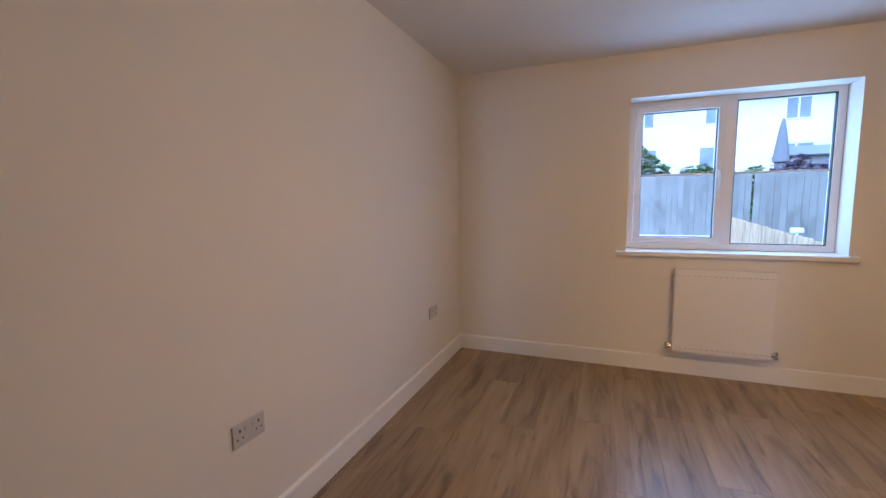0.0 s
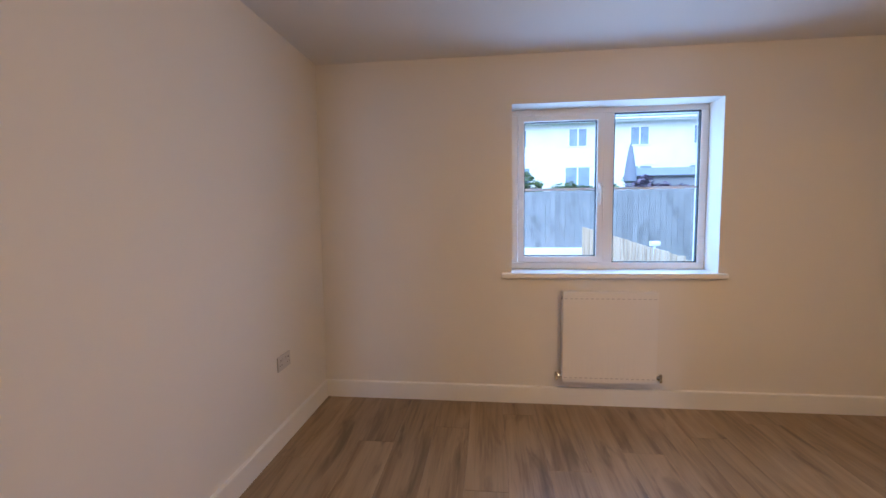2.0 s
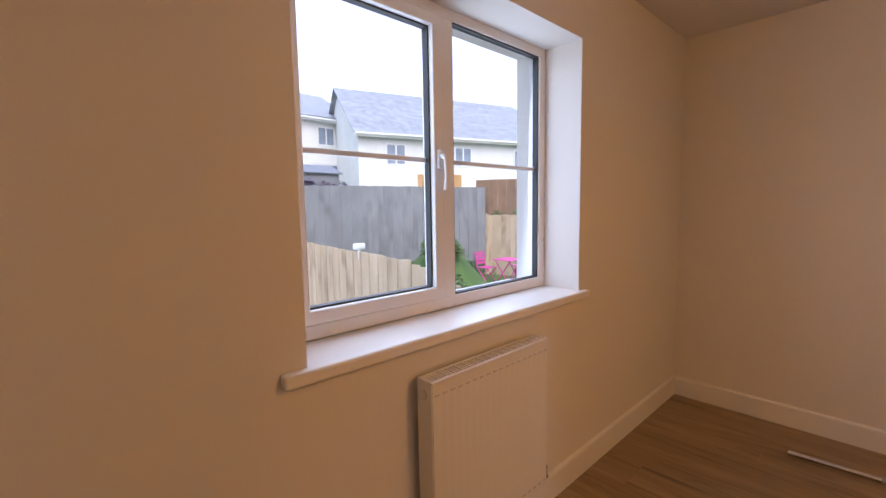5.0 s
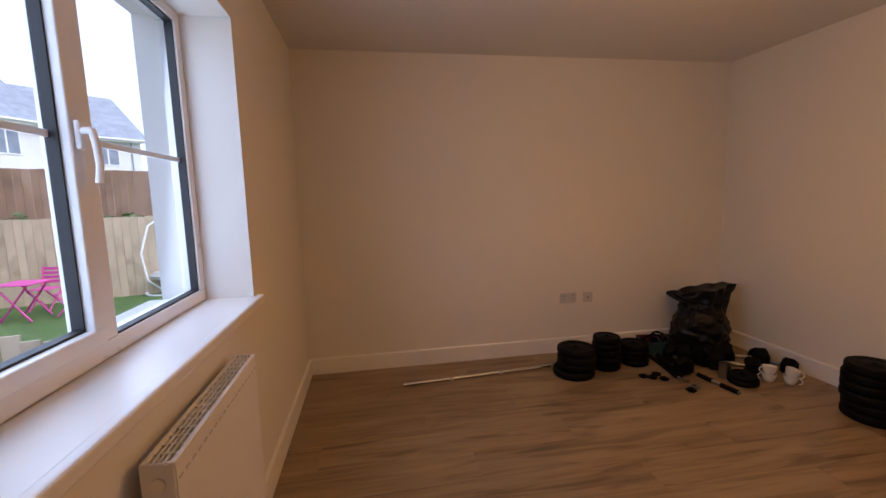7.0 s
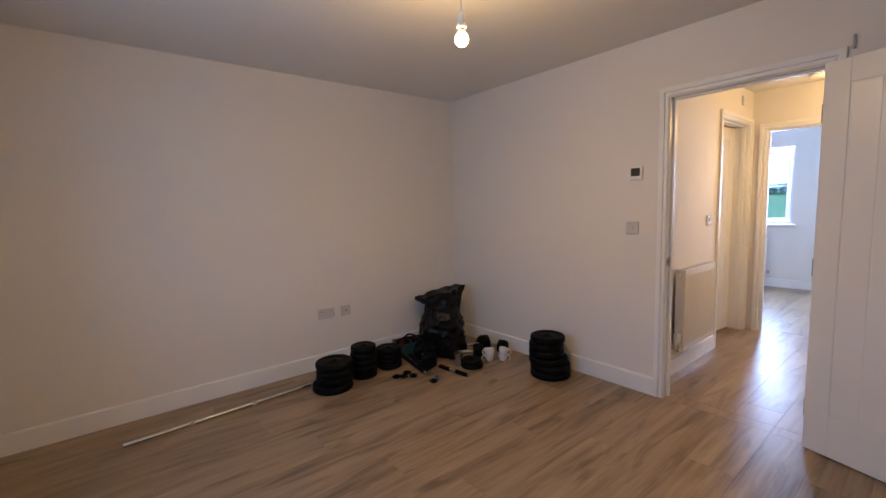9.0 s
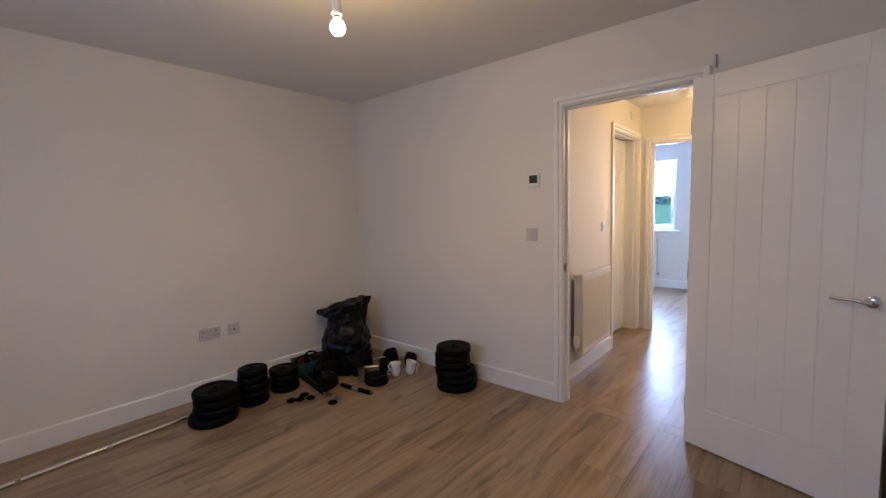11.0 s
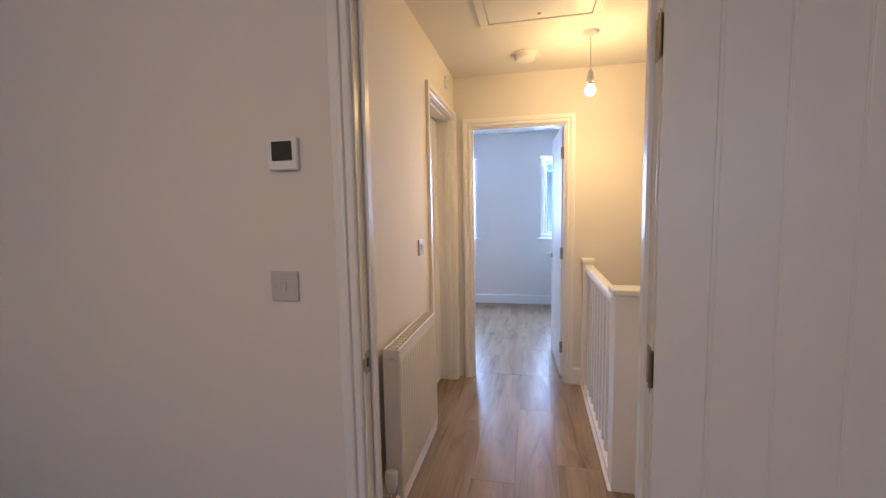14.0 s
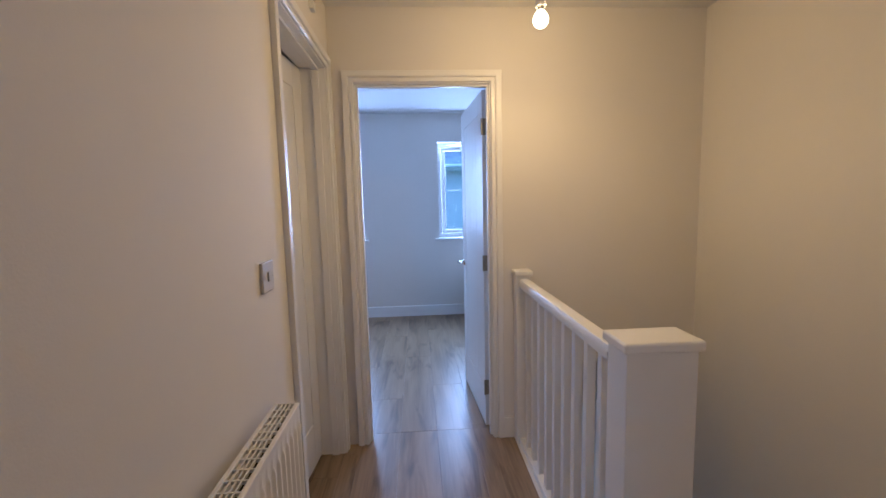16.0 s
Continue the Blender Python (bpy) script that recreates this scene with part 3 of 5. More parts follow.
# radiators
def radiator(m, width, height, label, flute):
    """Panel radiator on the wall y = 0, front towards -y, its foot at z = 0."""
    r = thing("radiator", m, label, "radiator", "panel radiators")
    yf, yb = -0.098, -0.03
    t = bmesh.new()
    # fluted front sheet
    pitch = width / 18.0
    cols = [0.0]
    for k in range(18):
        cols += [(k + 0.28) * pitch, (k + 0.4) * pitch, (k + 0.6) * pitch, (k + 0.72) * pitch]
    cols.append(width)
    rows = [(0, 0), (0.034, 0), (0.046, 1), (height - 0.046, 1), (height - 0.034, 0), (height, 0)]
    vs = []
    for z, on in rows:
        line = []
        for j, x in enumerate(cols):
            ridge = on and 0 < j < len(cols) - 1 and (j - 1) % 4 in (1, 2)
            line.append(t.verts.new((x, yf - (0.0 if not ridge else flute), z)))
        vs.append(line)
    for a, c in zip(vs, vs[1:]):
        for j in range(len(cols) - 1):
            t.faces.new((a[j], a[j + 1], c[j + 1], c[j]))
    ex = bmesh.ops.extrude_face_region(t, geom=t.faces[:])
    bmesh.ops.translate(t, verts=[v for v in ex["geom"] if isinstance(v, bmesh.types.BMVert)], vec=(0, 0.014, 0))
    bmesh.ops.recalc_face_normals(t, faces=t.faces)
    part("front_panel", join(bmesh.new(), t), ENAMEL, r, "", True)
    if flute < 0.002:
        for z in (0.03, height - 0.034):
            bm = bmesh.new()
            for k in range(18):
                x = (k + 0.5) * pitch
                slab(bm, x - 0.0095, x + 0.0095, yf - 0.0022, yf + 0.002, z - 0.0028, z + 0.0028, 0.001, 1)
            part("louvre_row", bm, SOCKET, r, "row of small pressed louvres")
    part("side_panel", box(-0.004, 0.001, yf + 0.003, yb, 0.012, height + 0.006, 0.002), ENAMEL, r)
    part("side_panel", box(width - 0.001, width + 0.004, yf + 0.003, yb, 0.012, height + 0.006, 0.002), ENAMEL, r)
    part("back_panel", box(0.003, width - 0.003, yb - 0.014, yb, 0.01, height - 0.01, 0.004), ENAMEL, r)
    # one block for the fins, coloured as dark as the shade between them
    part("fins", box(0.006, width - 0.006, yf + 0.016, yb - 0.016, 0.03, height - 0.045), FIN_SHADE, r, "convector fins with the inner shade in their colour")
    bm = bmesh.new()
    slab(bm, -0.004, width + 0.004, yf - 0.001, yf + 0.012, height - 0.001, height + 0.01, 0.003)
    slab(bm, -0.004, width + 0.004, yb - 0.012, yb, height - 0.001, height + 0.01, 0.003)
    for k in range(1, 4):
        y = yf + 0.012 + k * (yb - yf - 0.024) / 4
        slab(bm, -0.004, width + 0.004, y - 0.0016, y + 0.0016, height + 0.002, height + 0.0085)
    n = round(width / 0.036)
    for k in range(n + 1):
        x = k * width / n
        slab(bm, x - 0.0022, x + 0.0022, yf + 0.006, yb - 0.006, height + 0.001, height + 0.009)
    part("top_grille", bm, ENAMEL, r, "white slotted top grille")
    for x, sgn in ((-0.004, -1), (width + 0.004, 1)):
        rodm = bmesh.new()
        rod(rodm, (x, -0.064, height - 0.035), (x + sgn * 0.006, -0.064, height - 0.035), 0.014, 18)
        part("end_plug", rodm, CHROME, r, "chrome end plug", True)
        bm = bmesh.new()
        rod(bm, (x, -0.064, 0.03), (x + sgn * 0.035, -0.064, 0.03), 0.011, 14)
        rod(bm, (x + sgn * 0.012, -0.064, 0.03), (x + sgn * 0.026, -0.064, 0.03), 0.015, 6)
        rod(bm, (x + sgn * 0.035, -0.064, 0.008), (x + sgn * 0.035, -0.064, 0.055), 0.0115, 14)
        rod(bm, (x + sgn * 0.035, -0.064, 0.0), (x + sgn * 0.035, -0.064, 0.014), 0.015, 6)
        rod(bm, (x + sgn * 0.035, -0.064, 0.016), (x + sgn * 0.035, 0.0, 0.016), 0.0075, 12)
        part("valve", bm, CHROME, r, "chrome radiator valve", True)
    for x in (0.12, width - 0.12):
        part("bracket", box(x - 0.014, x + 0.014, yb, 0, 0.08, height - 0.06, 0.002), ENAMEL, r)
    return r


RAD = radiator(pose(1.698, 0, 0.197), 0.6, 0.602, "white enamelled panel radiator under the window sill", 0.0006)
HRAD = radiator(pose(HALL_E, -3.985, 0.21, 0, 0, -90), 0.6, 0.602, "white enamelled fluted panel radiator on the hall wall", 0.005)
trv = bmesh.new()
lathe(trv, [(0, 0), (0.016, 0), (0.018, 0.02), (0.024, 0.026), (0.025, 0.075), (0.02, 0.085), (0, 0.086)], 20, Matrix.Translation((-0.039, -0.064, 0.055)))
part("thermostat_head", trv, UPVC, HRAD, "white thermostatic valve head", True)
FRAD = copy_thing(RAD, pose(3.08, FAR_S, 0.197, 0, 0, 180))
tagged(FRAD, "white enamelled panel radiator below the far window")


# plates on the walls, all made flat on the wall y = 0 towards -y, centred on x = 0
def screw_caps(p, xs):
    for x in xs:
        part("screw", lathe(bmesh.new(), [(0, 0.0008), (0.003, 0.0008), (0.0036, 0)], 10, Matrix.Translation((x, -0.0098, 0)) @ Matrix.Rotation(radians(90), 4, "X")), SOCKET, p)


def socket(m, gangs, label):
    w = 0.146 if gangs == 2 else 0.086
    p = thing("wall_socket", m, label, "socket", "wall sockets")
    part("plate", box(-w / 2, w / 2, -0.0095, 0, -0.043, 0.043, 0.003), SOCKET, p)
    if gangs == 2:
        for c in (-0.043, 0.043):
            for q in ((c - 0.0035, c + 0.0035, 0.012, 0.023), (c - 0.015, c - 0.008, -0.014, -0.009), (c + 0.008, c + 0.015, -0.014, -0.009)):
                part("pin_hole", box(q[0], q[1], -0.0102, -0.005, q[2], q[3]), SLOT, p, "dark pin hole")
            s = math.copysign(0.016, -c)
            part("rocker", box(c + s * 1.55 - 0.006, c + s * 1.55 + 0.006, -0.0135, -0.006, 0.008, 0.03, 0.0015), SOCKET, p)
    else:
        part("outlet", lathe(bmesh.new(), [(0, 0.004), (0.006, 0.004), (0.007, 0)], 14, Matrix.Translation((0, -0.0095, 0)) @ Matrix.Rotation(radians(90), 4, "X")), SLOT, p, "dark aerial outlet")
    screw_caps(p, (-w / 2 + 0.013, w / 2 - 0.013) if gangs == 2 else (-0.03, 0.03))
    return p


def light_switch(m, label):
    p = thing("light_switch", m, label, "switch", "light switches")
    part("plate", box(-0.043, 0.043, -0.009, 0, -0.043, 0.043, 0.003), SOCKET, p)
    part("rocker", box(-0.0075, 0.0075, -0.0135, -0.006, -0.013, 0.013, 0.002), SOCKET, p)
    screw_caps(p, (-0.03, 0.03))
    return p


WEST_M, EAST_M, SOUTH_M = 90, -90, 180
socket(pose(0, -2.405, 0.487, 0, 0, WEST_M), 2, "white plastic double wall socket low on the wall")
socket(pose(0, -0.63, 0.484, 0, 0, WEST_M), 2, "white plastic double wall socket near the corner")
socket(pose(EAST, -2.112, 0.462, 0, 0, EAST_M), 2, "white plastic double wall socket above the skirting")
socket(pose(EAST, -2.287, 0.459, 0, 0, EAST_M), 1, "white plastic single aerial outlet above the skirting")
light_switch(pose(2.116, SOUTH, 1.151, 0, 0, SOUTH_M), "white plastic light switch beside the doorway")
light_switch(pose(HALL_E, -4.675, 1.158, 0, 0, EAST_M), "white plastic light switch on the hall wall")
socket(pose(HALL_E, -3.89, 0.43, 0, 0, EAST_M), 2, "white plastic double wall socket beside the hall radiator")
t = thing("thermostat", pose(2.095, SOUTH, 1.523, 0, 0, SOUTH_M), "white room thermostat with a dark display", "thermostat")
part("body", box(-0.045, 0.045, -0.019, 0, -0.045, 0.045, 0.005), UPVC, t)
part("display", box(-0.031, 0.031, -0.0205, -0.012, -0.02, 0.033, 0.001), LCD, t, "dark display")
t = thing("sensor_box", pose(HALL_E, -5.42, 2.235, 0, 0, EAST_M), "small white plastic box above the hall door", "sensor")
part("body", box(-0.024, 0.024, -0.02, 0, -0.04, 0.04, 0.004), UPVC, t)
part("push_button", box(-0.008, 0.008, -0.0225, -0.018, -0.006, 0.01, 0.001), SOCKET, t)
t = thing("wall_hook", pose(1.056, SOUTH, 2.058, 0, 0, SOUTH_M), "small grey metal peg above the door frame", "peg")
part("peg", box(-0.005, 0.005, -0.012, 0, -0.03, 0.035, 0.002), STEEL, t)


# ceiling fittings
def pendant(m, drop, label):
    """Rose at z = 0, flex and a bare lit bulb below."""
    p = thing("pendant_light", m, label, "pendant light", "bare pendant bulbs")
    part("ceiling_rose", lathe(bmesh.new(), [(0, -0.03), (0.012, -0.03), (0.03, -0.022), (0.042, -0.012), (0.047, 0)], 28), UPVC, p, "", True)
    part("flex", rod(bmesh.new(), (0, 0, -0.028), (0, 0, -drop + 0.1), 0.0033, 8), UPVC, p, "", True)
    part("lamp_holder", lathe(bmesh.new(), [(0, -drop + 0.115), (0.008, -drop + 0.115), (0.014, -drop + 0.1), (0.018, -drop + 0.085), (0.0185, -drop + 0.06), (0.021, -drop + 0.058), (0.021, -drop + 0.048), (0, -drop + 0.048)], 20), UPVC, p, "", True)
    part("cap", lathe(bmesh.new(), [(0.0135, -drop + 0.05), (0.0135, -drop + 0.034)], 16), STEEL, p, "", True)
    prof = [(0.0135, 0.034), (0.016, 0.03), (0.024, 0.02), (0.029, 0.008), (0.03, -0.002), (0.027, -0.014), (0.018, -0.025), (0.008, -0.0295), (0, -0.03)]
    g = part("bulb", lathe(bmesh.new(), [(r, z - drop) for r, z in prof], 24), BULB, p, "lit warm white bulb", True)
    g.visible_shadow = False
    return p


pendant(pose(BULB_ROOM[0], BULB_ROOM[1], CEIL), CEIL - BULB_ROOM[2], "bare lit bulb hanging from the room ceiling")
pendant(pose(BULB_HALL[0], BULB_HALL[1], HALL_C), HALL_C - BULB_HALL[2], "bare lit bulb hanging from the hall ceiling")
t = thing("smoke_alarm", pose(1.48, -5.36, HALL_C), "round white smoke alarm on the hall ceiling", "smoke alarm")
t.scale = (1.25, 1.25, 1.15)
part("base", lathe(bmesh.new(), [(0, -0.012), (0.066, -0.012), (0.07, -0.006), (0.07, 0)], 36), UPVC, t, "", True)
part("cover", lathe(bmesh.new(), [(0, -0.045), (0.03, -0.044), (0.047, -0.036), (0.052, -0.026), (0.048, -0.024), (0.048, -0.02), (0.054, -0.018), (0.056, -0.012)], 36), UPVC, t, "", True)
t = thing("loft_hatch", pose(1.395, -4.57, HALL_C), "white square loft hatch in the hall ceiling", "hatch", "", "structure")
for q in ((-0.31, 0.31, -0.31, -0.265), (-0.31, 0.31, 0.265, 0.31), (-0.31, -0.265, -0.265, 0.265), (0.265, 0.31, -0.265, 0.265)):
    part("hatch_frame", box(*q, -0.016, 0, 0.003), GLOSS, t)
part("hatch_panel", box(-0.261, 0.261, -0.261, 0.261, -0.012, 0, 0.002), GLOSS, t)
part("catch", lathe(bmesh.new(), [(0, -0.004), (0.009, -0.004), (0.011, 0)], 14, Matrix.Translation((0, -0.2, -0.012))), CHROME, t)

# balustrade on the landing
bal = thing("balustrade", pose(1.024, 0, 0), "white painted landing balustrade with square spindles", "balustrade", "", "structure")
Y0, Y1 = -5.66, -4.61
b = bmesh.new()
extrude_profile(b, [(d, h + 0.04) for d, h in ((-0.03, 0.852), (-0.018, 0.84), (0.018, 0.84), (0.03, 0.852), (0.032, 0.872), (0.024, 0.892), (0.0, 0.899), (-0.024, 0.892), (-0.032, 0.872))], Y0, Y1, Matrix.Rotation(radians(90), 4, "Z"))
part("handrail", b, GLOSS, bal, "", True)
part("base_rail", box(-0.03, 0.03, Y0, Y1, 0.0, 0.032, 0.004), GLOSS, bal)
sp = None
for k in range(9):
    if sp is None:
        sp = part("spindle", box(-0.016, 0.016, -0.016, 0.016, 0.03, 0.884, 0.003), GLOSS, bal)
        o = sp
    else:
        o = new("spindle", sp.data)
        o.parent = bal
    o.location = (0, Y0 + (k + 0.75) * (Y1 - Y0) / 9.5, 0)
nw = part("newel", box(-0.032, 0.045, -5.735, -5.66, -0.28, 0.952, 0.003), GLOSS, bal)
part("newel_cap", box(-0.042, 0.055, -5.742, -5.65, 0.952, 0.98, 0.006), GLOSS, nw)
nw = part("boxed_newel", box(-0.165, 0.03, -4.61, -4.497, -0.28, 0.95, 0.003), GLOSS, bal)
part("newel_cap", box(-0.178, 0.043, -4.622, -4.485, 0.95, 0.98, 0.008, 3), GLOSS, nw)
structure("stair_trim", box(STAIR_W, STAIR_E, HALL_S - 0.1, HALL_S + 0.006, 0.425, 0.44, 0.003), GLOSS, "white trim along the wall's lower edge over the stairs", "trim")
CARPET = material("grey_stair_carpet", (0.3, 0.3, 0.32), 0.95, vary=0.15, scale=30, bump=0.8, fine=300)
fl = thing("staircase", pose(0, LAND_Y, 0), "grey carpeted staircase going down from the landing", "stairs", "", "structure")
for k in range(13):
    part("step", box(STAIR_W, STAIR_E, -0.235 * (k + 1) - 0.0, -0.235 * k + 0.02, -0.19 * (k + 1) - 0.19, -0.19 * (k + 1), 0.006), CARPET, fl)
t = bmesh.new()
extrude_profile(t, [(HALL_S - 0.1, 0.44), (HALL_S - 1.55, -0.67), (-9.0, -0.67), (-9.0, -0.57), (HALL_S - 1.5, -0.57), (HALL_S - 0.1, 0.54)], STAIR_W, STAIR_E)
structure("stair_soffit", t, PAINT, "sloping painted soffit over the stairs", "ceiling")
structure("lower_floor", box(STAIR_W, STAIR_E, -9.0, LAND_Y, LOW - 0.1, LOW), CARPET, "grey carpeted floor below the stairs", "floor")
# ---- gear in the corner of the room
def weight_plate(m, r, h, label, group):
    """Plastic disc weight: rounded rim, raised ring and hub with a hole."""
    p = thing("weight_plate", m, label, "weight plate", group)
    prof = [(0.014, 0.006), (0.03, 0.006), (0.034, 0.002), (0.045, 0.002), (r - 0.03, 0.004), (r - 0.012, 0.0), (r - 0.004, 0.004), (r, 0.012), (r, h - 0.012), (r - 0.004, h - 0.004), (r - 0.012, h), (r - 0.03, h - 0.005), (0.045, h - 0.007), (0.034, h - 0.001), (0.014, h - 0.001), (0.014, 0.006)]
    part("disc", lathe(bmesh.new(), prof, 40), RUBBER, p, "", True)
    part("hub", lathe(bmesh.new(), [(0.0142, 0.005), (0.018, 0.005), (0.018, h), (0.0142, h), (0.0142, 0.005)], 20), RUBBER2, p, "", True)
    part("raised_ring", lathe(bmesh.new(), [(r * 0.62, h - 0.0075), (r * 0.63, h - 0.003), (r * 0.68, h - 0.003), (r * 0.69, h - 0.0075)], 40), RUBBER2, p, "", True)
    return p


def stack(x, y, radii, h, label, group, seed, z=0.0):
    rng = random.Random(seed)
    for r in radii:
        weight_plate(pose(x + rng.uniform(-0.006, 0.006), y + rng.uniform(-0.006, 0.006), z, 0, 0, rng.uniform(0, 360)), r, h, label, group)
        z += h + 0.0005


stack(3.585, -1.950, (0.15,), 0.051, "wide black plastic weight plate under a stack", "stack beside the bar", 6)
stack(3.6, -1.975, (0.14, 0.14, 0.138), 0.051, "black plastic weight plate in a stack on the floor", "stack beside the bar", 1, 0.0515)
stack(3.644, -2.240, (0.112, 0.112, 0.108, 0.102, 0.1), 0.05, "small black plastic weight plate in a tall stack", "tall stack of small plates", 2)
stack(3.675, -2.495, (0.108, 0.108, 0.108, 0.108), 0.042, "small black plastic weight plate in a low stack", "low stack of small plates", 3)
stack(2.645, -3.322, (0.152, 0.152, 0.15), 0.053, "black plastic weight plate in a stack by the wall", "stack by the south wall", 4)
stack(2.665, -3.318, (0.135, 0.132, 0.132), 0.053, "black plastic weight plate on top of a stack by the wall", "stack by the south wall", 5, 0.1605)
weight_plate(pose(3.183, -2.995, 0, 0, 0, 20), 0.092, 0.04, "small black weight plate lying among the dumbbells", "loose plates")
weight_plate(pose(3.186, -2.990, 0.0405, 0, 0, 70), 0.088, 0.03, "small black weight plate lying among the dumbbells", "loose plates")

# long bar
P0, P1 = Vector((3.650, -0.687, 0.0145)), Vector((3.727, -1.825, 0.0145))
bar = thing("barbell_bar", Matrix.Translation(P0) @ (P1 - P0).to_track_quat("X", "Z").to_matrix().to_4x4(), "long chromed steel barbell bar lying on the floor", "barbell bar")
LB = (P1 - P0).length
for x0, x1, r, nm in ((0, 0.34, 0.0125, "sleeve"), (0.365, LB - 0.42, 0.0125, "shaft"), (LB - 0.40, LB, 0.0125, "sleeve")):
    part(nm, rod(bmesh.new(), (x0, 0, 0), (x1, 0, 0), r, 16), CHROME, bar, "", True)
for x in (0.352, LB - 0.41):
    part("collar", lathe(bmesh.new(), [(0, -0.012), (0.0135, -0.012), (0.0145, -0.006), (0.0145, 0.006), (0.0135, 0.012), (0, 0.012)], 18, Matrix.Translation((x, 0, 0)) @ Matrix.Rotation(radians(90), 4, "Y")), STEEL, bar, "dull steel collar", True)


# hex dumbbells
def hex_dumbbell(m, s, label):
    """Lies along x on two hexagonal heads, its middle over the origin; s is the head's size across flats."""
    d = thing("dumbbell", m, label, "dumbbell", "black hex dumbbells")
    R, half, hl = s / math.sqrt(3), 0.065, s * 0.72
    for sg in (-1, 1):
        bm = bmesh.new()
        mm = Matrix.Translation((sg * half, 0, s / 2)) @ Matrix.Rotation(radians(90 * sg), 4, "Y") @ Matrix.Rotation(radians(0), 4, "Z")
        c = hl
        lathe(bm, [(0, 0), (R * 0.8, 0), (R, 0.012), (R, c - 0.014), (R * 0.78, c), (R * 0.5, c), (R * 0.46, c - 0.004), (0, c - 0.004)], 6, mm)
        part("head", bm, RUBBER2, d)
    prof = [(0, -half), (0.0135, -half), (0.0145, -0.04), (0.017, 0), (0.0145, 0.04), (0.0135, half), (0, half)]
    part("grip", lathe(bmesh.new(), prof, 16, Matrix.Translation((0, 0, s / 2)) @ Matrix.Rotation(radians(90), 4, "Y")), STEEL, d, "knurled steel grip", True)
    return d


DB = "black rubber hex dumbbell with a chrome grip on the floor"
hex_dumbbell(pose(3.510, -2.750, 0, 0, 0, -18), 0.12, DB)
hex_dumbbell(pose(3.536, -2.945, 0, 0, 0, 72), 0.14, DB)
hex_dumbbell(pose(3.442, -3.240, 0, 0, 0, 65), 0.135, DB)
hex_dumbbell(pose(3.328, -3.385, 0, 0, 0, 20), 0.112, DB)
hex_dumbbell(pose(3.349, -3.080, 0, 0, 0, 50), 0.125, DB)
hex_dumbbell(pose(3.551, -3.090, 0.0, 0, 0, 115), 0.145, DB)


hex_dumbbell(pose(3.629, -2.915, 0, 0, 0, 20), 0.125, DB)


def short_bar(m, length, label):
    """Dumbbell bar lying along x, with padded grips and steel star nuts."""
    d = thing("dumbbell_bar", m, label, "dumbbell bar", "short bars")
    part("shaft", rod(bmesh.new(), (0, 0, 0.016), (length, 0, 0.016), 0.0115, 14), STEEL, d, "", True)
    for a, c in ((0.02, length * 0.4), (length * 0.6, length - 0.012)) if length < 0.4 else ((0.02, length * 0.49), (length * 0.5, length - 0.05)):
        part("sleeve", rod(bmesh.new(), (a, 0, 0.016), (c, 0, 0.016), 0.016, 16), RUBBER2, d, "black rubber sleeve", True)
    return d


short_bar(pose(3.359, -2.775, 0, 0, 0, -172), 0.33, "short steel bar with two black rubber grips")
b1 = short_bar(pose(3.789, -2.690, 0, 0, 0, 170), 0.52, "black sleeved dumbbell bar lying on the floor")
b2 = short_bar(pose(3.748, -2.750, 0.0, 0, 0, 166), 0.50, "black sleeved dumbbell bar lying on the floor")


def star_nut(m, label, mat):
    d = thing("star_collar", m, label, "collar", "loose star collars")
    bm = bmesh.new()
    lathe(bm, [(0.0125, 0), (0.02, 0), (0.022, 0.006), (0.02, 0.02), (0.0125, 0.02), (0.0125, 0)], 18)
    part("ring", bm, mat, d, "", True)
    for k in range(6):
        a = math.pi * k / 3
        part("lug", join(bmesh.new(), box(-0.006, 0.006, 0.018, 0.033, 0.003, 0.017, 0.003), Matrix.Rotation(a, 4, "Z")), mat, d)
    return d


for x, y, a in ((3.385, -2.450, 10), (3.344, -2.510, 30), (3.427, -2.510, 50), (3.416, -2.400, 15)):
    star_nut(pose(x, y, 0, 0, 0, a), "black plastic star collar lying on the floor", RUBBER2)
star_nut(pose(3.189, -2.625, 0.0, 0, 0, 0), "steel star collar at the end of a bar", STEEL)
star_nut(pose(3.152, -2.565, 0.0, 0, 0, 20), "black plastic star collar lying on the floor", RUBBER2)


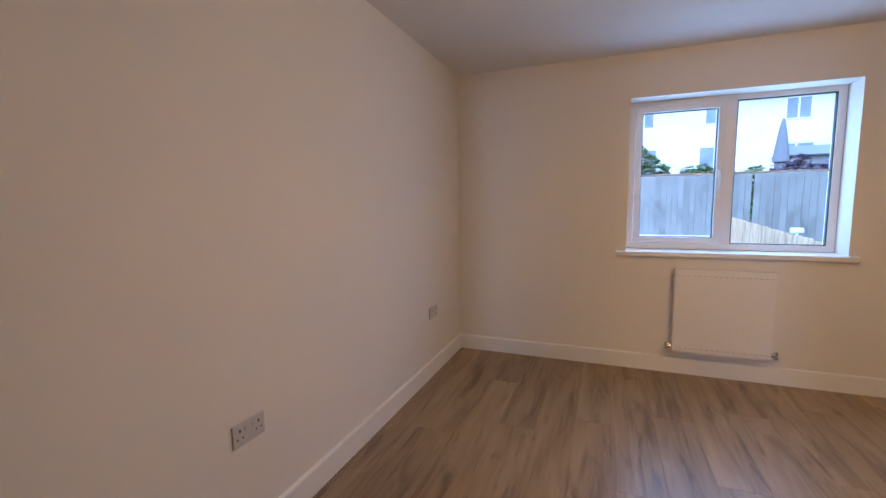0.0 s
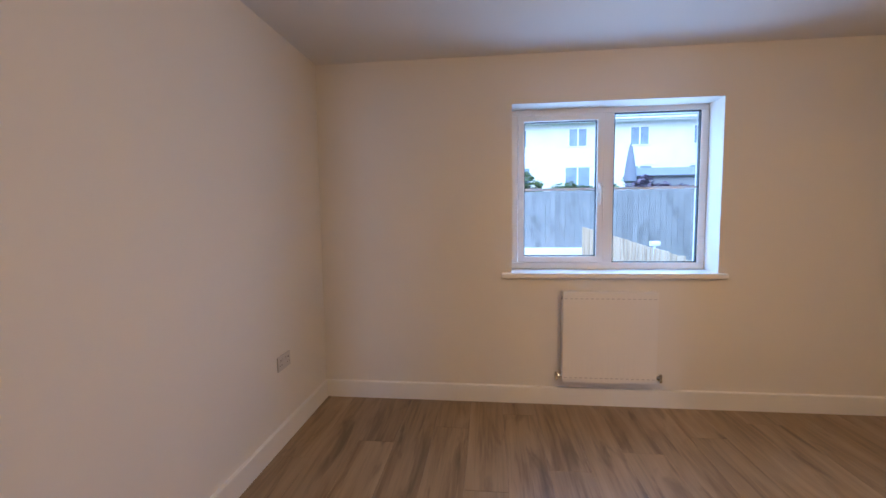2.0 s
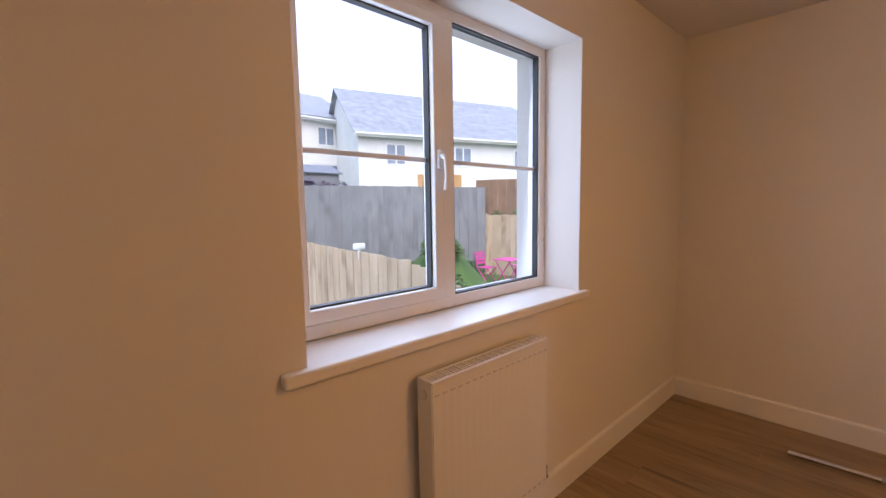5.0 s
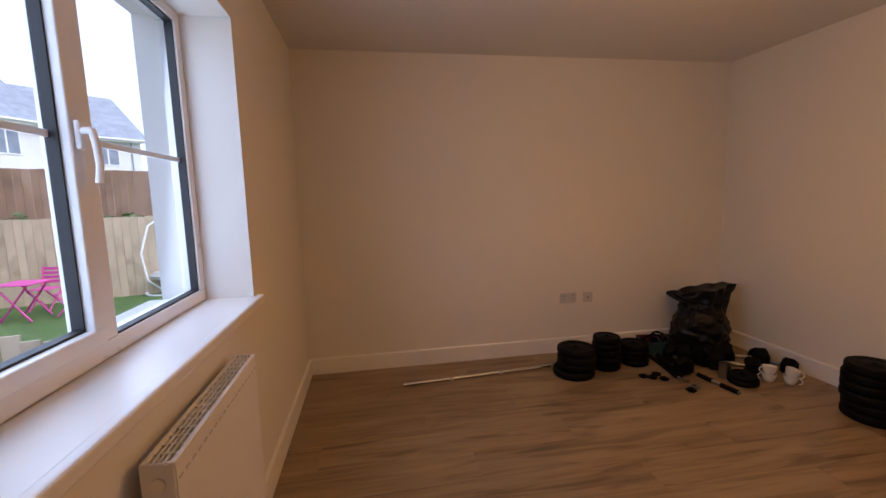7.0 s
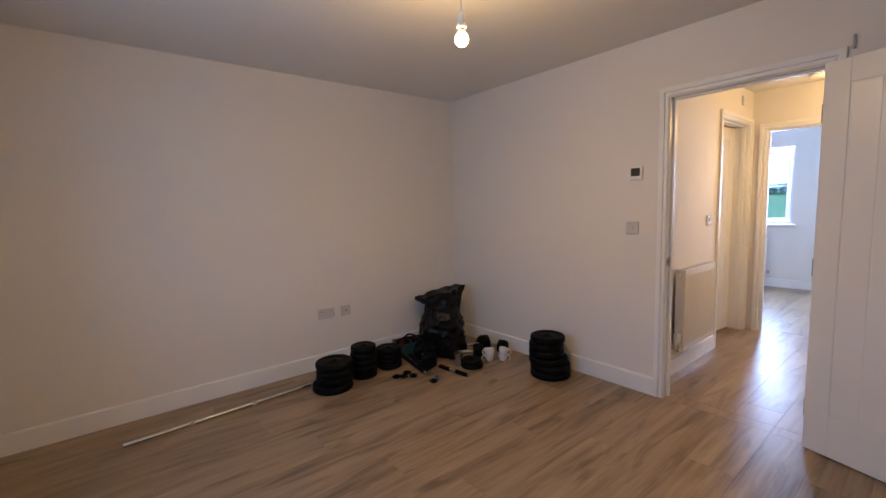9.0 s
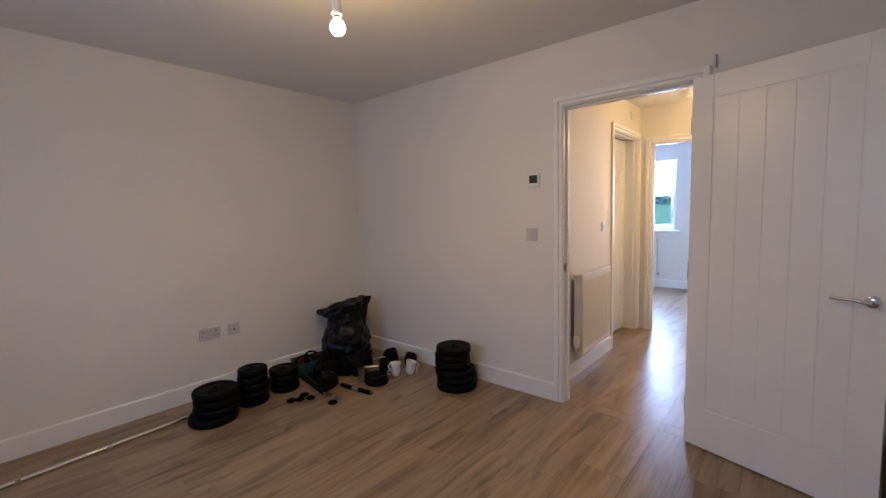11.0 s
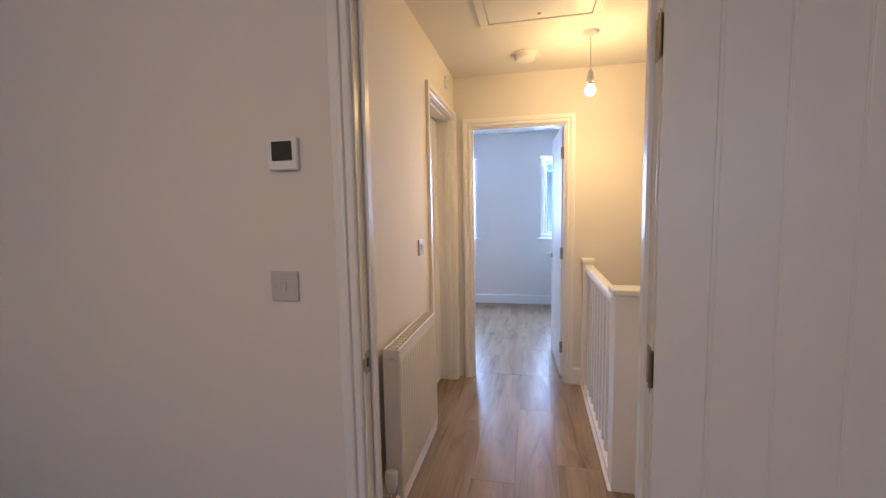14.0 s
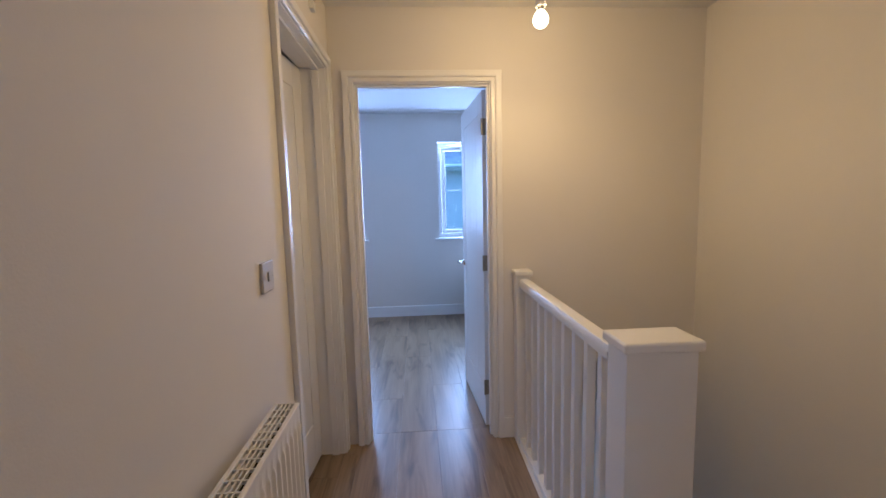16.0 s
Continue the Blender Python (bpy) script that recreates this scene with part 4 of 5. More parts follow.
# bin bag
def bin_bag(m):
    t = bmesh.new()
    seg, lev = 96, 60
    rings = []
    for i in range(lev + 1):
        f = i / lev
        z = 0.475 * f
        if f < 0.8:
            base = 0.158 + 0.04 * math.sin(math.pi * min(1.0, f / 0.7)) - 0.01 * max(0.0, f - 0.5) / 0.3
            base *= 1 - 0.16 * max(0.0, (0.08 - f) / 0.08) ** 2
        else:
            base = 0.148 + 0.03 * (f - 0.8) / 0.2
        ring = []
        for k in range(seg):
            a = 2 * math.pi * k / seg
            fold = noise.noise(Vector((math.cos(a) * 1.6, math.sin(a) * 1.6, z * 5))) * 0.03
            crease = noise.noise(Vector((math.cos(a) * 3.2, math.sin(a) * 3.2, z * 22 + 1.5 * math.sin(a)))) * 0.02 + noise.noise(Vector((math.cos(a) * 7, math.sin(a) * 7, z * 45))) * 0.008
            pleat = 0.0 if f < 0.6 else 0.7 * math.sin(a * 9 + 3 * noise.noise(Vector((a, z * 3, 4)))) * 0.018 * min(1, (f - 0.6) / 0.2)
            r = base + fold * (0.5 + f) + crease + pleat
            lean = max(0, f - 0.8)
            ca = math.cos(a)
            x = r * ca * (1 + (0.05 if ca > 0 else 1.0) * lean)
            y = r * math.sin(a) * (1 - 0.8 * lean)
            zz = z + lean * (0.2 if ca > 0 else -0.34) * abs(ca) ** 1.3 + lean * 0.1 * noise.noise(Vector((a * 2, 2, 7)))
            ring.append(t.verts.new((x, y, max(zz, 0.0))))
        rings.append(ring)
    bag = thing("bin_bag", m, "full black plastic bin bag, top loosely folded over", "bin bag")
    split = int(lev * 0.8)
    for name, sel in (("sack", rings[:split + 1]), ("folded_top", rings[split:])):
        q = bmesh.new()
        rr = [[q.verts.new(v.co) for v in ring] for ring in sel]
        for a, c in zip(rr, rr[1:]):
            for k in range(seg):
                q.faces.new((a[k], a[(k + 1) % seg], c[(k + 1) % seg], c[k]))
        if name == "sack":
            q.faces.new(rr[0][::-1])
        else:
            top = [q.verts.new((v.co.x * 0.72, v.co.y * 0.45, v.co.z - 0.028 + 0.012 * math.sin(10 * math.pi * k / seg))) for k, v in enumerate(rr[-1])]
            for k in range(seg):
                q.faces.new((rr[-1][k], rr[-1][(k + 1) % seg], top[(k + 1) % seg], top[k]))
            q.faces.new(top)
        bmesh.ops.recalc_face_normals(q, faces=q.faces)
        part(name, q, BINBAG, bag, "", True)
    t.free()
    return bag


BAG = bin_bag(pose(3.745, -3.14, 0, 0, 0, -133))
BAG.scale = (1.06, 1.06, 1.15)

# tray of small gear
tr = thing("cardboard_tray", pose(3.831, -2.835, 0, 0, 0, 80), "open red and teal cardboard box with headphones inside", "box")
part("end_panel", box(-0.15, -0.146, -0.1, 0.1, 0.004, 0.115, 0.001), TEALCARD, tr, "teal printed end panel")
part("end_panel", box(0.146, 0.15, -0.1, 0.1, 0.004, 0.115, 0.001), TEALCARD, tr, "teal printed end panel")
part("side_panel", box(-0.146, 0.146, -0.1, -0.096, 0.004, 0.115, 0.001), REDCARD, tr, "dark red side panel")
part("side_panel", box(-0.146, 0.146, 0.096, 0.1, 0.004, 0.115, 0.001), TEALCARD, tr, "teal printed side panel")
part("bottom", box(-0.15, 0.15, -0.1, 0.1, 0, 0.004), REDCARD, tr)


def headphones(m, label):
    h = thing("headphones", m, label, "headphones", "headphones in the box")
    pts = [(0.075 * math.cos(a), 0, 0.02 + 0.085 * math.sin(a)) for a in [math.pi * k / 14 for k in range(15)]]
    part("headband", tube(bmesh.new(), pts, 0.008, 10), RUBBER2, h, "", True)
    for sg in (-1, 1):
        c = part("ear_cup", lathe(bmesh.new(), [(0, -0.02), (0.028, -0.02), (0.036, -0.012), (0.038, 0.0), (0.034, 0.012), (0.02, 0.016), (0, 0.014)], 24, Matrix.Translation((sg * 0.07, 0, 0.022)) @ Matrix.Rotation(radians(90), 4, "Y")), RUBBER2, h, "", True)
        part("cushion", lathe(bmesh.new(), [(0.016, -0.022), (0.03, -0.026), (0.037, -0.018), (0.03, -0.012)], 22, Matrix.Translation((sg * 0.07, 0, 0.022)) @ Matrix.Rotation(radians(90 * sg), 4, "Y")), SLOT, c, "", True)
    return h


headphones(pose(3.815, -2.750, 0.085, -30, 0, 70), "black over-ear headphones lying in the box")
headphones(pose(3.831, -2.870, 0.08, 55, 0, 100), "black over-ear headphones lying in the box")
mg = thing("steel_cup", pose(3.287, -2.945, 0), "small brushed steel cup beside the dumbbells", "cup")
part("body", lathe(bmesh.new(), [(0, 0), (0.034, 0), (0.036, 0.004), (0.037, 0.1), (0.0385, 0.105), (0.0365, 0.105), (0.0345, 0.006), (0, 0.006)], 28), STEEL, mg, "", True)


def china_cup(m, label):
    c = thing("china_cup", m, label, "cup", "white china cups")
    part("bowl", lathe(bmesh.new(), [(0, 0.003), (0.022, 0.003), (0.024, 0), (0.027, 0.003), (0.036, 0.018), (0.042, 0.04), (0.045, 0.062), (0.043, 0.0625), (0.039, 0.04), (0.032, 0.018), (0.02, 0.008), (0, 0.007)], 32), CHINA, c, "", True)
    pts = [(0.042 + 0.024 * math.sin(a), 0, 0.034 + 0.02 * math.cos(a)) for a in [math.pi * (0.05 + 0.9 * k / 9) for k in range(10)]]
    part("handle", tube(bmesh.new(), pts, 0.0042, 8), CHINA, c, "", True)
    return c


CL = "white china cup stacked in a second one"
china_cup(pose(3.168, -3.185, 0, 0, 0, 60), CL)
china_cup(pose(3.168, -3.185, 0.048, 6, -4, 75), CL)
china_cup(pose(3.100, -3.285, 0, 0, 0, 200), CL)
china_cup(pose(3.100, -3.282, 0.047, 0, 14, 235), "white china cup tilted in a second one")

# black box behind the door
bx = thing("storage_case", pose(0.02, -3.53, 0), "black plastic storage case on the floor behind the door", "storage case")
part("body", box(0, 0.34, 0.0, 0.30, 0, 0.365, 0.012, 3), RUBBER, bx)
part("lid", box(-0.003, 0.344, -0.003, 0.304, 0.368, 0.41, 0.01, 3), RUBBER2, bx)
part("handle", tube(bmesh.new(), [(0.10, 0.302, 0.24), (0.105, 0.322, 0.24), (0.195, 0.322, 0.24), (0.20, 0.302, 0.24)], 0.007, 8), RUBBER2, bx, "", True)


# ---- outside
def ground_z(x, y):
    if y < -22.0:
        return -2.75 + 5.5 * min(1.0, (-22.0 - y) / 70.0) ** 1.3
    if y < 0.3:
        return -2.75
    north = -0.85
    g = north if y < 10.8 else north + 1.15 * min(1.0, (y - 10.8) / 0.6) + 1.6 * max(0.0, min(1.0, (y - 12.5) / 9.0)) * max(0.0, min(1.0, (12.0 - x) / 4.0))
    # lawn bank that rises towards the back
    u, v = (x - 7.3) * 0.64 + (y - 6.0) * 0.77, (y - 6.0) * 0.64 - (x - 7.3) * 0.77
    g += 1.4 * math.exp(-(u / 2.2) ** 2 - (v / 1.0) ** 2)
    return g


def spaced(lo, hi, fine_lo, fine_hi, step):
    xs = list(np.arange(fine_lo, fine_hi + 1e-6, step))
    d, left, right = step, [fine_lo], [fine_hi]
    while left[-1] > lo:
        d *= 1.5
        left.append(max(lo, left[-1] - d))
    d = step
    while right[-1] < hi:
        d *= 1.5
        right.append(min(hi, right[-1] + d))
    return left[:0:-1] + xs + right[1:]


gx, gy = spaced(-1500, 1500, -8, 16, 0.4), spaced(-1500, 1500, -12, 16, 0.3)
bm = bmesh.new()
gv = [[bm.verts.new((x, y, ground_z(x, y) + 0.03 * noise.noise(Vector((x, y, 0)) * 0.8))) for x in gx] for y in gy]
for a, c in zip(gv, gv[1:]):
    for k in range(len(gx) - 1):
        bm.faces.new((a[k], a[k + 1], c[k + 1], c[k]))
structure("ground", bm, GRASS, "green lawn and sloping ground around the house", "ground")
structure("retaining_wall", box(-9, 5.2, 10.45, 10.7, -0.9, 0.24, 0.01), RENDERWALL, "white rendered retaining wall below the grey fence", "wall")
structure("pavement", box(-6, 3.3, 0.36, 9.0, -0.9, -0.79, 0.01), PAVING, "pale paved yard outside the window", "pavement")


def board_fence(name, p, q, z0, z1, mat, label, group, w=0.105, post=0.0, step=True):
    """Upright boards side by side from p to q, on two rails; z0 and z1 give foot and top at both ends."""
    p, q = Vector((*p, 0)), Vector((*q, 0))
    d = q - p
    f = thing(name, Matrix.Translation(p) @ Matrix.Rotation(math.atan2(d.y, d.x), 4, "Z"), label, "fence", group, "structure")
    n = int(d.length / w)
    rng = random.Random(len(label) + n)
    for k in range(n):
        s = k / n
        a, t = z0[0] + (z0[1] - z0[0]) * s, z1[0] + (z1[1] - z1[0]) * s
        o = part("board", box(k * w + 0.004, (k + 1) * w - 0.002 + 0.004, (k % 2) * 0.014 - 0.01, (k % 2) * 0.014 + 0.008, a, t + rng.uniform(-0.012, 0.008), 0.003, 1), mat, f)
    for zz in (0.25, 0.8):
        za, zb = z0[0] + (z1[0] - z0[0]) * zz, z0[1] + (z1[1] - z0[1]) * zz
        part("rail", tube(bmesh.new(), [(0, 0.045, za), (d.length, 0.045, zb)], 0.03, 4), mat, f)
    if post:
        for k in range(int(d.length / post) + 1):
            s = k * post / d.length
            t = z1[0] + (z1[1] - z1[0]) * s
            part("post", box(k * post - 0.05, k * post + 0.05, -0.07, -0.012, z0[0] + (z0[1] - z0[0]) * s, t + 0.04, 0.006), mat, f)
    return f


board_fence("grey_fence", (-6.0, 10.95), (5.0, 10.6), (0.24, 0.24), (2.02, 2.02), GREYFENCE, "weathered grey close-boarded garden fence", "grey fence", 0.15)
board_fence("grey_fence", (5.0, 10.6), (11.1, 7.9), (-0.1, -0.4), (2.02, 1.95), GREYFENCE, "weathered grey close-boarded garden fence, turning the corner", "grey fence", 0.15)
board_fence("yard_fence", (4.0, 10.0), (3.5, 2.4), (-0.85, -0.9), (0.92, 0.80), NEWFENCE, "new pale softwood boarded fence beside the yard", "yard fence", 0.1)
board_fence("yard_fence", (3.5, 2.4), (3.75, 1.2), (-0.9, -0.9), (0.80, 0.40), NEWFENCE, "new pale softwood fence stepping down to the house", "yard fence", 0.1)
board_fence("panel_fence", (11.15, 7.95), (13.6, -1.0), (-0.9, -0.9), (1.08, 0.98), NEWFENCE, "new pale softwood panel fence with posts", "panel fence", 0.16, 1.8)


def foliage(name, m, size, count, leaf, mat, label, seed, category):
    """Many small leaves on a loose bank, with an uneven outline, on dark stems."""
    p = thing(name, m, label, category)
    rng = random.Random(seed)
    bm = bmesh.new()
    for k in range(count):
        x = rng.uniform(-size[0], size[0])
        top = size[2] * (0.7 + 0.35 * noise.noise(Vector((x * 0.7, seed, 0))) + 0.15 * noise.noise(Vector((x * 2.3, seed, 3))))
        u = rng.random() ** 0.6
        c = Vector((x, rng.uniform(-size[1], size[1]) * (1.1 - 0.5 * u), top * u + rng.uniform(-0.05, 0.08)))
        a = Matrix.Rotation(rng.uniform(0, 6.28), 3, "Z") @ Matrix.Rotation(rng.uniform(-1.2, 1.2), 3, "X")
        s = leaf * rng.uniform(0.6, 1.4)
        vs = [bm.verts.new(c + a @ Vector(q)) for q in ((-s, 0, 0), (0, -s * 0.5, 0.1 * s), (s, 0, 0), (0, s * 0.5, 0.1 * s))]
        bm.faces.new(vs)
    part("crown", bm, mat, p)
    bm = bmesh.new()
    for k in range(12):
        x = -size[0] + 2 * size[0] * (k + 0.5) / 12
        rod(bm, (x, 0, -0.3), (x + rng.uniform(-0.2, 0.2), rng.uniform(-0.1, 0.1), size[2] * 0.7), 0.03, 6, 0.012)
    part("stems", bm, GREYFENCE, p)
    return p


foliage("bush", pose(1.4, 12.4, 0.3), (1.7, 0.5, 3.2), 4600, 0.09, LEAF, "green garden bush showing above the grey fence", 5, "bush")
foliage("bush", pose(7.3, 12.6, 0.4), (1.3, 0.4, 2.75), 3600, 0.09, PLUMLEAF, "plum-leaved shrub showing above the grey fence", 6, "bush")
foliage("bush", pose(4.6, 12.6, 0.4), (1.1, 0.4, 2.6), 2600, 0.09, LEAF, "green shrub showing above the grey fence", 11, "bush")
foliage("shrubs", pose(13.6, 5.2, -0.6, 0, 0, -71), (5.0, 0.35, 2.3), 9000, 0.08, LEAF, "green shrubs between the panel fence and a brown fence", 7, "bush")
board_fence("brown_fence", (12.2, 9.4), (17.4, -1.2), (-0.6, -0.6), (2.3, 2.2), BROWNFENCE, "red-brown stained boarded fence behind the shrubs", "brown fence", 0.16)
board_fence("orange_fence", (10.7, 10.9), (11.9, 9.75), (0.0, 0.0), (2.55, 2.5), ORANGEFENCE, "orange-stained boarded fence beyond the grey fence", "orange fence", 0.16)
foliage("bush", pose(7.5, 6.2, ground_z(7.5, 6.2) - 0.2, 0, 0, 50), (1.5, 0.45, 0.3), 6000, 0.045, LEAF, "low green bushes on the lawn bank", 8, "bush")
foliage("bush", pose(6.3, 4.75, ground_z(6.3, 4.75) - 0.2, 0, 0, 50), (0.9, 0.4, 0.28), 3600, 0.045, LEAF, "long grass tufts on the lawn bank", 12, "bush")


def house(m, width, depth, eave, rise, base, label, bays):
    """Rendered terrace house: front on y = 0 facing -y, x from 0 to width."""
    h = thing("house", m, label, "house", "white rendered houses")
    bm = bmesh.new()
    slab(bm, 0, width, 0, depth, base, eave)
    t = bmesh.new()
    for x in (0, width):
        v = [t.verts.new(c) for c in ((x, 0, eave), (x, depth, eave), (x, depth / 2, eave + rise))]
        t.faces.new(v)
    join(bm, t)
    part("wall", bm, RENDERWALL, h)
    rf = bmesh.new()
    sl = math.hypot(depth / 2 + 0.35, rise * (1 + 0.7 / depth))
    ang = math.atan2(rise, depth / 2)
    courses = 16
    for sg in (0, 1):
        t = bmesh.new()
        for c in range(courses):
            s0, s1 = sl * c / courses, sl * (c + 1) / courses + 0.05
            slab(t, -0.3, width + 0.3, s0, s1, 0.02, 0.05)
        mm = Matrix.Translation((0, -0.35, eave - 0.35 * math.tan(ang))) @ Matrix.Rotation(ang, 4, "X")
        if sg:
            mm = Matrix.Translation((width, depth, 0)) @ Matrix.Rotation(math.pi, 4, "Z") @ mm
        join(rf, t, mm)
    part("roof", rf, HAZY_SLATE, h, "grey tiled pitched roof")
    part("gutter", rod(bmesh.new(), (-0.2, -0.42, eave - 0.28), (width + 0.2, -0.42, eave - 0.28), 0.06, 10), UPVC, h, "pale gutter")
    part("fascia", box(-0.25, width + 0.25, -0.36, -0.33, eave - 0.42, eave - 0.2, 0.004), UPVC, h)
    dp = part("downpipe", rod(bmesh.new(), (width - 0.5, -0.06, base), (width - 0.5, -0.06, eave - 0.2), 0.035, 8), HAZY_SLATE, h)
    for k in range(bays):
        x = width * (k + 0.5) / bays
        for zz, hh, ww in ((eave - 1.75, 1.1, 1.1), (base + 0.25, 1.95, 1.5)):
            w = part("window", box(x - ww / 2, x + ww / 2, -0.03, 0.02, zz, zz + hh, 0.01), UPVC, h)
            for sg in (-1, 1):
                xa, xb = sorted((x + sg * 0.04, x + sg * (ww / 2 - 0.07)))
                part("pane", box(xa, xb, -0.036, -0.026, zz + 0.07, zz + hh - 0.07), DARKPANE, w, "dark glass pane")
            part("lintel", box(x - ww / 2 - 0.08, x + ww / 2 + 0.08, -0.05, 0.0, zz + hh, zz + hh + 0.07, 0.01), RENDERWALL, w)
    return h


house(pose(-16.0, 22.6, 0), 31.0, 8.4, 6.9, 2.2, 1.85, "white rendered terrace house with a grey tiled roof", 9)
house(pose(12.4, 17.6, 0, 0, 0, -17), 12.0, 8.0, 5.35, 2.9, 0.0, "white rendered house end on behind the fence, grey roof", 3)
house(pose(21.5, 19.5, 0, 0, 0, -42), 10.0, 8.0, 5.3, 2.7, -0.5, "white rendered house farther off with a grey roof", 3)
house(pose(2.0, -17.5, -2.4, 0, 0, 185), 9.0, 8.0, 5.2, 3.0, -0.4, "pale rendered house seen from the far room", 0)
foliage("tree_line", pose(22.0, -84.0, 1.6), (46.0, 3.0, 2.4), 9000, 0.35, HAZY_LEAF, "far green hedge and trees beyond the garden", 9, "trees")


# shed and closed parasol behind the grey fence
sh = thing("garden_shed", pose(8.0, 14.6, 0.6), "dark grey-roofed garden shed behind the grey fence", "shed")
part("wall", box(-1.15, 1.15, -0.8, 0.8, 0, 2.1, 0.01), GREYFENCE, sh)
for sg in (-1, 1):
    part("roof_panel", join(bmesh.new(), box(-1.25, 1.25, 0.0, 0.98, -0.02, 0.03, 0.006), Matrix.Translation((0, 0, 2.45)) @ Matrix.Rotation(radians(90 - 90 * sg), 4, "Z") @ Matrix.Rotation(radians(-22), 4, "X")), CANVAS, sh, "grey felt roof panel")
part("bargeboard", box(-1.27, -1.25, -0.9, 0.9, 2.05, 2.12, 0.004), UPVC, sh, "white bargeboard")
pa = thing("parasol", pose(6.55, 13.8, 0.3), "closed grey canvas parasol behind the grey fence", "parasol")
part("pole", rod(bmesh.new(), (0, 0, 0), (0, 0, 3.5), 0.024, 12), STEEL, pa)
part("canopy", lathe(bmesh.new(), [(0.02, 3.62), (0.06, 3.5), (0.13, 3.1), (0.2, 2.6), (0.24, 2.2), (0.17, 2.16), (0.03, 2.3)], 14), CANVAS, pa, "folded canopy", True)
part("base", box(-0.28, 0.28, -0.28, 0.28, 0.0, 0.06, 0.01), HAZY_SLATE, pa)


# pink garden set
def pink_chair(m):
    c = thing("garden_chair", m, "pink painted slatted folding garden chair on the lawn", "garden chair", "pink garden set")
    for x in (-0.19, 0.19):
        part("leg", rod(bmesh.new(), (x, -0.2, 0), (x, 0.2, 0.45), 0.016, 8), PINK, c)
        part("leg", rod(bmesh.new(), (x, 0.24, 0), (x, -0.2, 0.43), 0.016, 8), PINK, c)
        part("back_post", rod(bmesh.new(), (x, 0.17, 0.4), (x, 0.26, 0.88), 0.016, 8), PINK, c)
    for k in range(5):
        part("seat_slat", box(-0.21, 0.21, -0.2 + k * 0.082, -0.135 + k * 0.082, 0.44, 0.455, 0.004), PINK, c)
    for k in range(4):
        part("back_slat", box(-0.21, 0.21, 0.205 + k * 0.018, 0.22 + k * 0.018, 0.53 + k * 0.09, 0.59 + k * 0.09, 0.003), PINK, c)
    return c


GX, GY, GZ = 9.9, 6.1, -0.80
pc = pink_chair(pose(GX - 0.2, GY + 0.62, GZ, 0, 0, 5))
copy_thing(pc, pose(GX + 0.25, GY - 0.66, GZ, 0, 0, 190))
copy_thing(pc, pose(GX + 0.75, GY + 0.15, GZ, 0, 0, 265))
tb = thing("garden_table", pose(GX, GY, GZ), "pink painted slatted garden table on the lawn", "garden table", "pink garden set")
for k in range(7):
    part("top_slat", box(-0.32, 0.32, -0.32 + k * 0.092, -0.24 + k * 0.092, 0.69, 0.71, 0.004), PINK, tb)
for x in (-0.26, 0.26):
    part("leg", rod(bmesh.new(), (x, -0.26, 0), (x, 0.26, 0.69), 0.018, 8), PINK, tb)
    part("leg", rod(bmesh.new(), (x, 0.26, 0), (x, -0.26, 0.69), 0.018, 8), PINK, tb)

# small lamp on the yard fence, and the white frame by the pink set
lp = thing("fence_lamp", pose(3.565, 3.35, 0.845, 0, 0, 4), "small white solar lamp on top of the yard fence", "garden lamp")
part("housing", box(-0.07, 0.07, -0.035, 0.035, 0.0, 0.07, 0.012), UPVC, lp)
part("lens", box(-0.055, 0.055, -0.04, -0.033, 0.012, 0.058, 0.003), GLOSS, lp)
part("bracket", box(-0.015, 0.015, -0.01, 0.01, -0.12, 0.004, 0.002), UPVC, lp)
eg = thing("garden_chair", pose(12.0, 4.5, -0.83, 0, 0, 40), "white curved tubular garden chair on the lawn", "chair")
part("hoop", tube(bmesh.new(), [(0.42 * math.sin(a), 0.1 * math.cos(a * 0.5), 0.95 - 0.85 * math.cos(a)) for a in [2 * math.pi * k / 28 for k in range(29)]], 0.022, 8), UPVC, eg, "", True)
